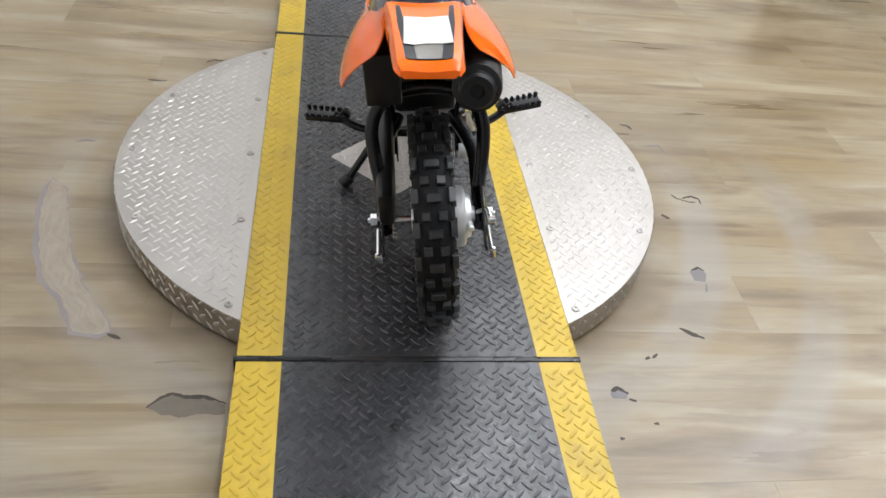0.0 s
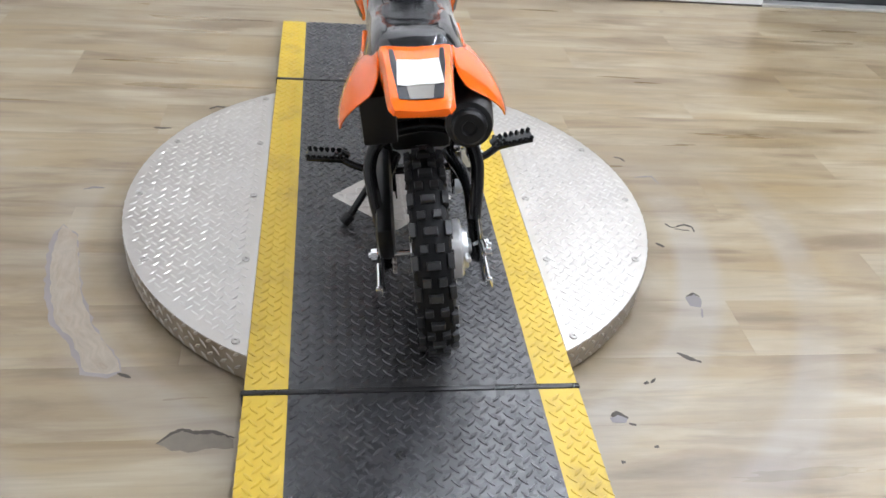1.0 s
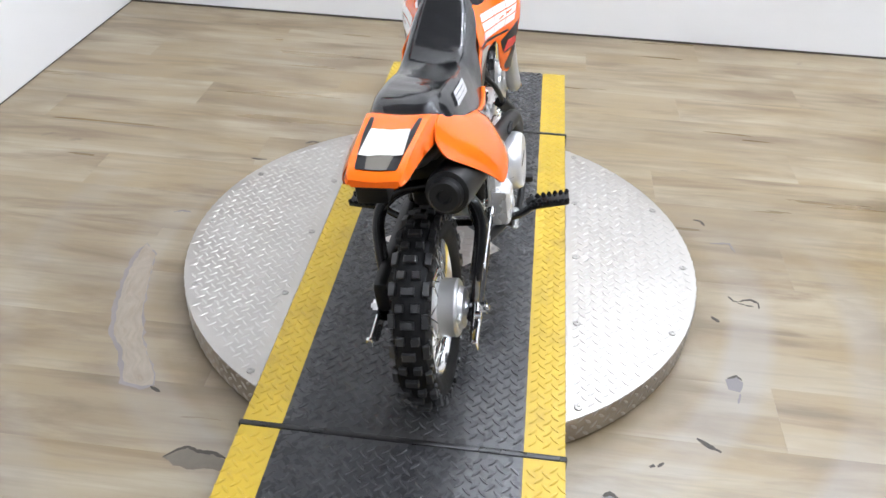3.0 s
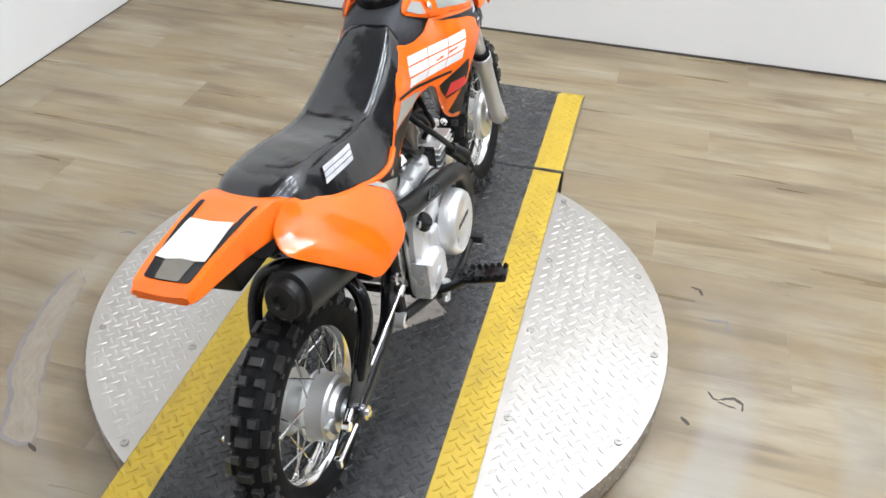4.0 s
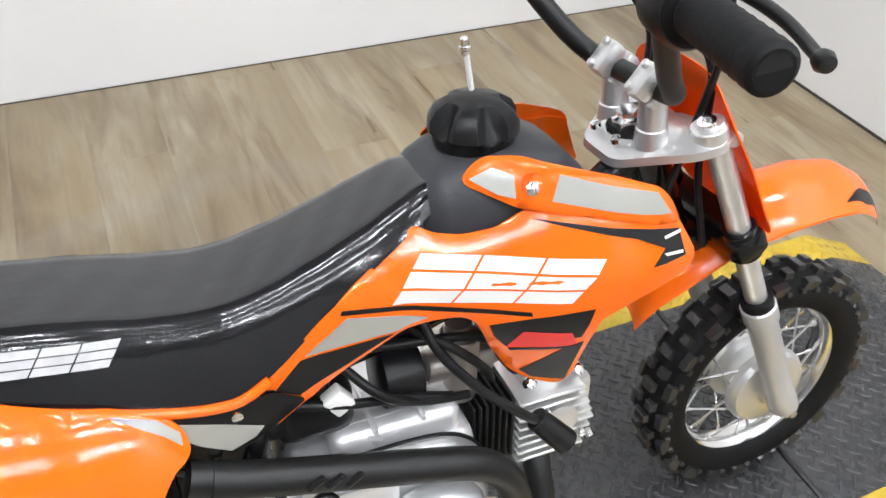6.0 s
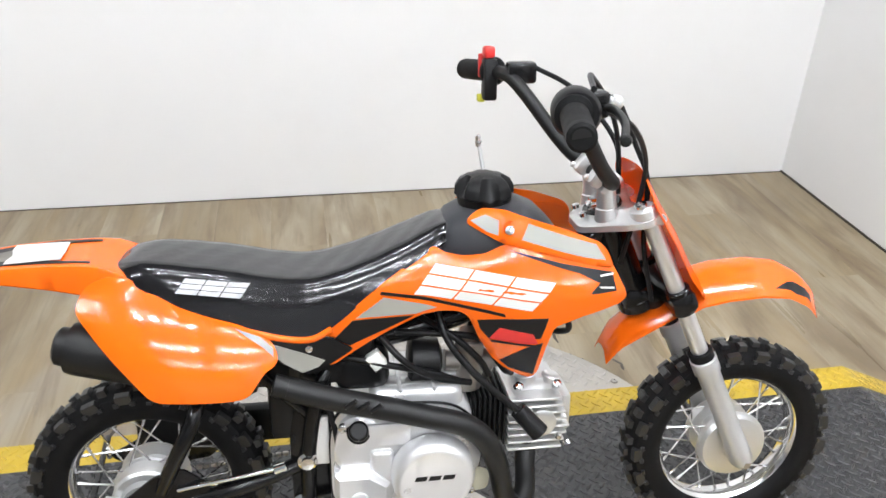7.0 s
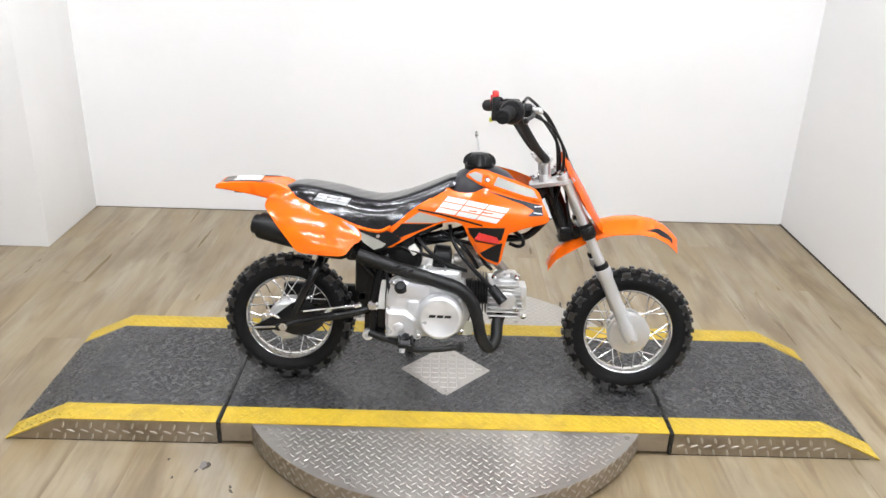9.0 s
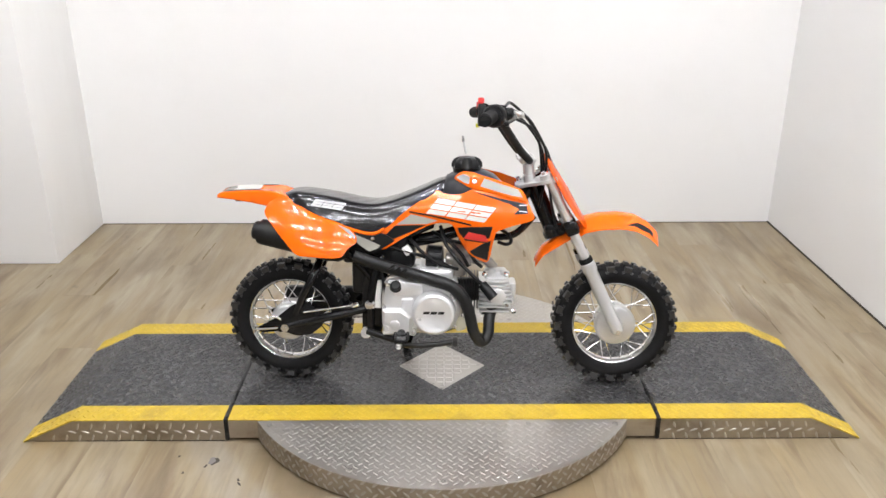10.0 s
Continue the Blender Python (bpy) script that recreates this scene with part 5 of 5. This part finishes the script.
part("cable_adjuster", rod((0.17, 0.165, 0.845), (0.135, 0.195, 0.835), 0.006, bm=rod((0.15, 0.182, 0.84), (0.14, 0.19, 0.837), 0.0095)), ALLOY, handlebar)
for pts in ([(0.165, 0.165, 0.85), (0.09, 0.215, 0.825), (0.05, 0.262, 0.755), (0.05, 0.285, 0.70), (0.045, 0.29, 0.60), (0.05, 0.31, 0.5)], [(0.17, 0.155, 0.835), (0.13, 0.22, 0.80), (0.075, 0.268, 0.735), (0.05, 0.272, 0.66), (0.03, 0.26, 0.56)],
            [(-0.165, 0.16, 0.85), (-0.09, 0.21, 0.82), (-0.04, 0.262, 0.75), (-0.05, 0.28, 0.68), (-0.03, 0.27, 0.58)], [(0.18, 0.14, 0.862), (0.10, 0.165, 0.868), (0.02, 0.225, 0.815), (-0.02, 0.262, 0.745), (-0.03, 0.275, 0.62)]):
    part("cable", tube(pts, 0.0042, seg=8), BLACK_PLASTIC, handlebar)

PLATE = [(-0.062, 0.715), (0.062, 0.715), (0.087, 0.682), (0.094, 0.615), (0.090, 0.55), (0.074, 0.502), (-0.074, 0.502), (-0.090, 0.55), (-0.094, 0.615), (-0.087, 0.682)]


def plate_at(x, z, d):
    y = table([(0.487, 0.417), (0.525, 0.399), (0.552, 0.381), (0.613, 0.348), (0.673, 0.309), (0.718, 0.284)], z)
    return V((x, y + d - 2.8 * x * x, z))


part("number_plate", sheet(fillet(PLATE, 0.025, 4), plate_at, 0.004, step=0.018), THIN_ORANGE, bike, "orange plastic front number plate", angle=45)
part("decal", sheet(fillet([(-0.036, 0.705), (0.036, 0.705), (0.042, 0.678), (-0.042, 0.678)], 0.004), lambda a, b, d: plate_at(a, b, d + 0.0043), 0.0007, step=0.016, lip=0.1), TAUPE_DECAL, bike)
FENDER_ROWS = [(0.255, 0.400, 0.030), (0.275, 0.436, 0.042), (0.31, 0.462, 0.050), (0.36, 0.495, 0.056), (0.40, 0.527, 0.064), (0.44, 0.537, 0.068), (0.50, 0.541, 0.068), (0.55, 0.534, 0.063), (0.59, 0.513, 0.053), (0.612, 0.493, 0.043), (0.624, 0.480, 0.034)]
loops = []
for i in range(49):
    y = 0.255 + 0.369 * i / 48
    z, hw = table(FENDER_ROWS, y)
    up = []
    down = []
    for k in range(15):
        u = -1 + 2 * k / 14
        drop = (0.034 if y > 0.38 else 0.022) * abs(u) ** 2.6
        up.append(V((hw * u, y, z - drop + 0.004 * math.cos(u * 4.5) * (1 if y > 0.4 else 0))))
        down.append(up[-1] + V((0, 0, -0.0035)))
    loops.append(up + down[::-1])
fender = part("front_fender", rings(loops), ORANGE, bike, "orange plastic front fender", angle=45)


def fender_top(x, y, d):
    z, hw = table(FENDER_ROWS, y)
    u = x / hw
    return V((x, y, z - 0.034 * abs(u) ** 2.6 + 0.004 * math.cos(u * 4.5) + 0.0008 + d))


for s in (1, -1):
    mark = [(s * 0.056, 0.525), (s * 0.036, 0.565), (s * 0.030, 0.606), (s * 0.040, 0.604), (s * 0.052, 0.568)]
    part("decal", sheet(mark, fender_top, 0.0008, step=0.012, lip=0.1), BLACK_DECAL, fender)

# ---- marks on the floor ----
part("bolt_hole", turned([(0, 0.0095), (0.0008, 0.009), (0.0008, 0)], (0.039, 0.79, HIGH), (0, 0, 1), 16), RUBBER_STRIP, rear_ramp)


def ragged(pts, step, amount, seed):
    """Breaks an outline or line into short, uneven steps."""
    rnd = random.Random(seed)
    out = []
    for p, q in zip(pts, pts[1:]):
        p, q = V(p), V(q)
        n = max(1, int((q - p).length / step))
        side = V((-(q - p).y, (q - p).x)).normalized()
        out += [p.lerp(q, k / n) + (side * (rnd.random() - 0.5) * 2 * amount if k else V((0, 0))) for k in range(n)]
    return out + [V(pts[-1])]


def crack(pts, width, seed, mat, label):
    """A thin split in the vinyl: a ragged strip that tapers to both ends, its lips a little proud of the floor."""
    rnd = random.Random(seed)
    line = ragged(pts, 0.006, 0.0012, seed)
    left, right = [], []
    for k, p in enumerate(line):
        d = (line[min(k + 1, len(line) - 1)] - line[max(k - 1, 0)]).normalized()
        w = width * (0.25 + math.sin(math.pi * (k + 0.5) / len(line))) * (0.6 + 0.7 * rnd.random()) / 2
        left.append(p + V((-d.y, d.x)) * w)
        right.append(p - V((-d.y, d.x)) * w)
    bm = sheet(left + right[::-1], lambda a, b, d: V((a, b, d)), 0.0013, step=0.02, lip=0.5)
    return tagged(part("floor_crack", bm, mat), label, "floor damage", "cracks in the vinyl floor", "structure")


SPLITS = (([(0.728, 0.0), (0.738, -0.016), (0.751, -0.018)], 0.004), ([(0.752, -0.015), (0.781, -0.004), (0.799, -0.015), (0.797, -0.037)], 0.006), ([(0.748, -0.024), (0.785, -0.031)], 0.003), ([(0.674, -0.086), (0.691, -0.103)], 0.008),
          ([(0.679, -0.296), (0.7, -0.285), (0.711, -0.297)], 0.007), ([(0.588, -0.482), (0.61, -0.5), (0.633, -0.512)], 0.008), ([(0.391, -0.654), (0.404, -0.645), (0.423, -0.659)], 0.009), ([(0.421, -0.672), (0.434, -0.677)], 0.006),
          ([(0.485, -0.57), (0.495, -0.565)], 0.006), ([(0.501, -0.567), (0.514, -0.556)], 0.006), ([(0.684, 0.34), (0.705, 0.335), (0.713, 0.315)], 0.006))
MORE_SPLITS = (([(-0.651, 0.456), (-0.626, 0.452), (-0.6, 0.455)], 0.007), ([(-0.509, 0.576), (-0.487, 0.593), (-0.463, 0.589)], 0.008), ([(-0.561, -0.511), (-0.535, -0.524)], 0.006), ([(0.453, -0.731), (0.462, -0.73)], 0.006),
               ([(0.378, -0.763), (0.386, -0.763)], 0.006), ([(-0.462, -0.686), (-0.44, -0.664), (-0.422, -0.655), (-0.397, -0.663), (-0.368, -0.662), (-0.328, -0.678)], 0.007))
for k, (pts, width) in enumerate(SPLITS + MORE_SPLITS):
    crack(pts, width, k, TEAR, "small dark ragged split in the vinyl floor")
FAINT = (([(0.716, 0.229), (0.769, 0.236), (0.778, 0.196)], 0.006), ([(0.675, -0.317), (0.708, -0.32)], 0.006), ([(-0.766, 0.13), (-0.747, 0.141), (-0.72, 0.138)], 0.006), ([(0.70, -0.34), (0.69, -0.37)], 0.004))
for k, (pts, width) in enumerate(FAINT):
    crack(pts, width, k + 50, TEAR_GREY, "faint grey scuff in the vinyl floor")


def worn_patch(pts, mat, label, seed, high, step=0.03, amount=0.004):
    """A flat patch of worn vinyl with an uneven outline."""
    edge = ragged(pts + pts[:1], 0.014, amount, seed)[:-1]
    bm = sheet(edge, lambda a, b, d: V((a, b, d)), high, step=step, lip=0.4)
    return tagged(part("floor_patch", bm, mat), label, "floor patch", "worn patches of the floor", "structure")


worn_patch([(-0.462, -0.686), (-0.44, -0.665), (-0.422, -0.658), (-0.397, -0.665), (-0.368, -0.664), (-0.329, -0.681), (-0.327, -0.700), (-0.391, -0.706), (-0.434, -0.703)], FLAP, "sunken brown patch under a split in the vinyl", 3, 0.0007, 0.02)
worn_patch([(0.386, -0.658), (0.403, -0.649), (0.422, -0.66), (0.415, -0.671), (0.389, -0.669)], TEAR_GREY, "small grey patch where vinyl has torn away", 4, 0.0008, 0.02, 0.002)
worn_patch([(0.674, -0.300), (0.700, -0.288), (0.712, -0.305), (0.700, -0.335), (0.676, -0.330)], TEAR_GREY, "small grey patch where vinyl has torn away", 6, 0.0006, 0.02, 0.003)
# a long curved strip of replaced vinyl beside the turntable, and the seam round it
STRIP_EDGE = [(-0.779, -0.019), (-0.735, -0.062), (-0.701, -0.193), (-0.673, -0.286), (-0.631, -0.379), (-0.566, -0.472), (-0.555, -0.506), (-0.578, -0.524), (-0.631, -0.513), (-0.676, -0.42), (-0.719, -0.373), (-0.756, -0.271), (-0.787, -0.138), (-0.791, -0.065)]
worn_patch(STRIP_EDGE, SEAM, "violet-grey seam round a curved patch in the vinyl floor", 7, 0.0006)
INNER = []
for k, p in enumerate(STRIP_EDGE):
    a, b = V(STRIP_EDGE[k - 1]), V(STRIP_EDGE[(k + 1) % len(STRIP_EDGE)])
    d = (b - a).normalized()
    INNER.append(V(p) + V((d.y, -d.x)) * (0.0035 if k < 7 else 0.011))
worn_patch([tuple(p) for p in INNER], PATCH, "curved patch of paler worn vinyl in the floor", 8, 0.0011, amount=0.0025)
crack([(-0.757, -0.055), (-0.779, -0.040), (-0.782, -0.062), (-0.745, -0.068)], 0.004, 61, TEAR_GREY, "faint grey scuff in the vinyl floor")

# the boards of the floor, last
PLANK_W, PLANK_L = 0.182, 1.22
plank_bm = box((0.00012, 0.00012, -0.006), (PLANK_L - 0.00012, PLANK_W - 0.00012, 0.0))
plank_me = bpy.data.meshes.new("plank")
plank_bm.to_mesh(plank_me)
plank_bm.free()
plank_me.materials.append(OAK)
row = 0
y = WALL_A - PLANK_W
while y > FAR_Y - PLANK_W * 0.5:
    x = WALL_B - (0.37 * row * PLANK_L) % PLANK_L
    west = WALL_B if y > -1.92 else -1.06
    while x < FAR_X:
        x0, x1 = max(x, west), min(x + PLANK_L, FAR_X)
        if x1 - x0 > 0.01:
            ob = new("plank", plank_me)
            ob.parent = floor_ob
            ob.location = (x0, y, 0.0)
            ob.scale = ((x1 - x0) / PLANK_L, 1, 1)
        x += PLANK_L
    y -= PLANK_W
    row += 1
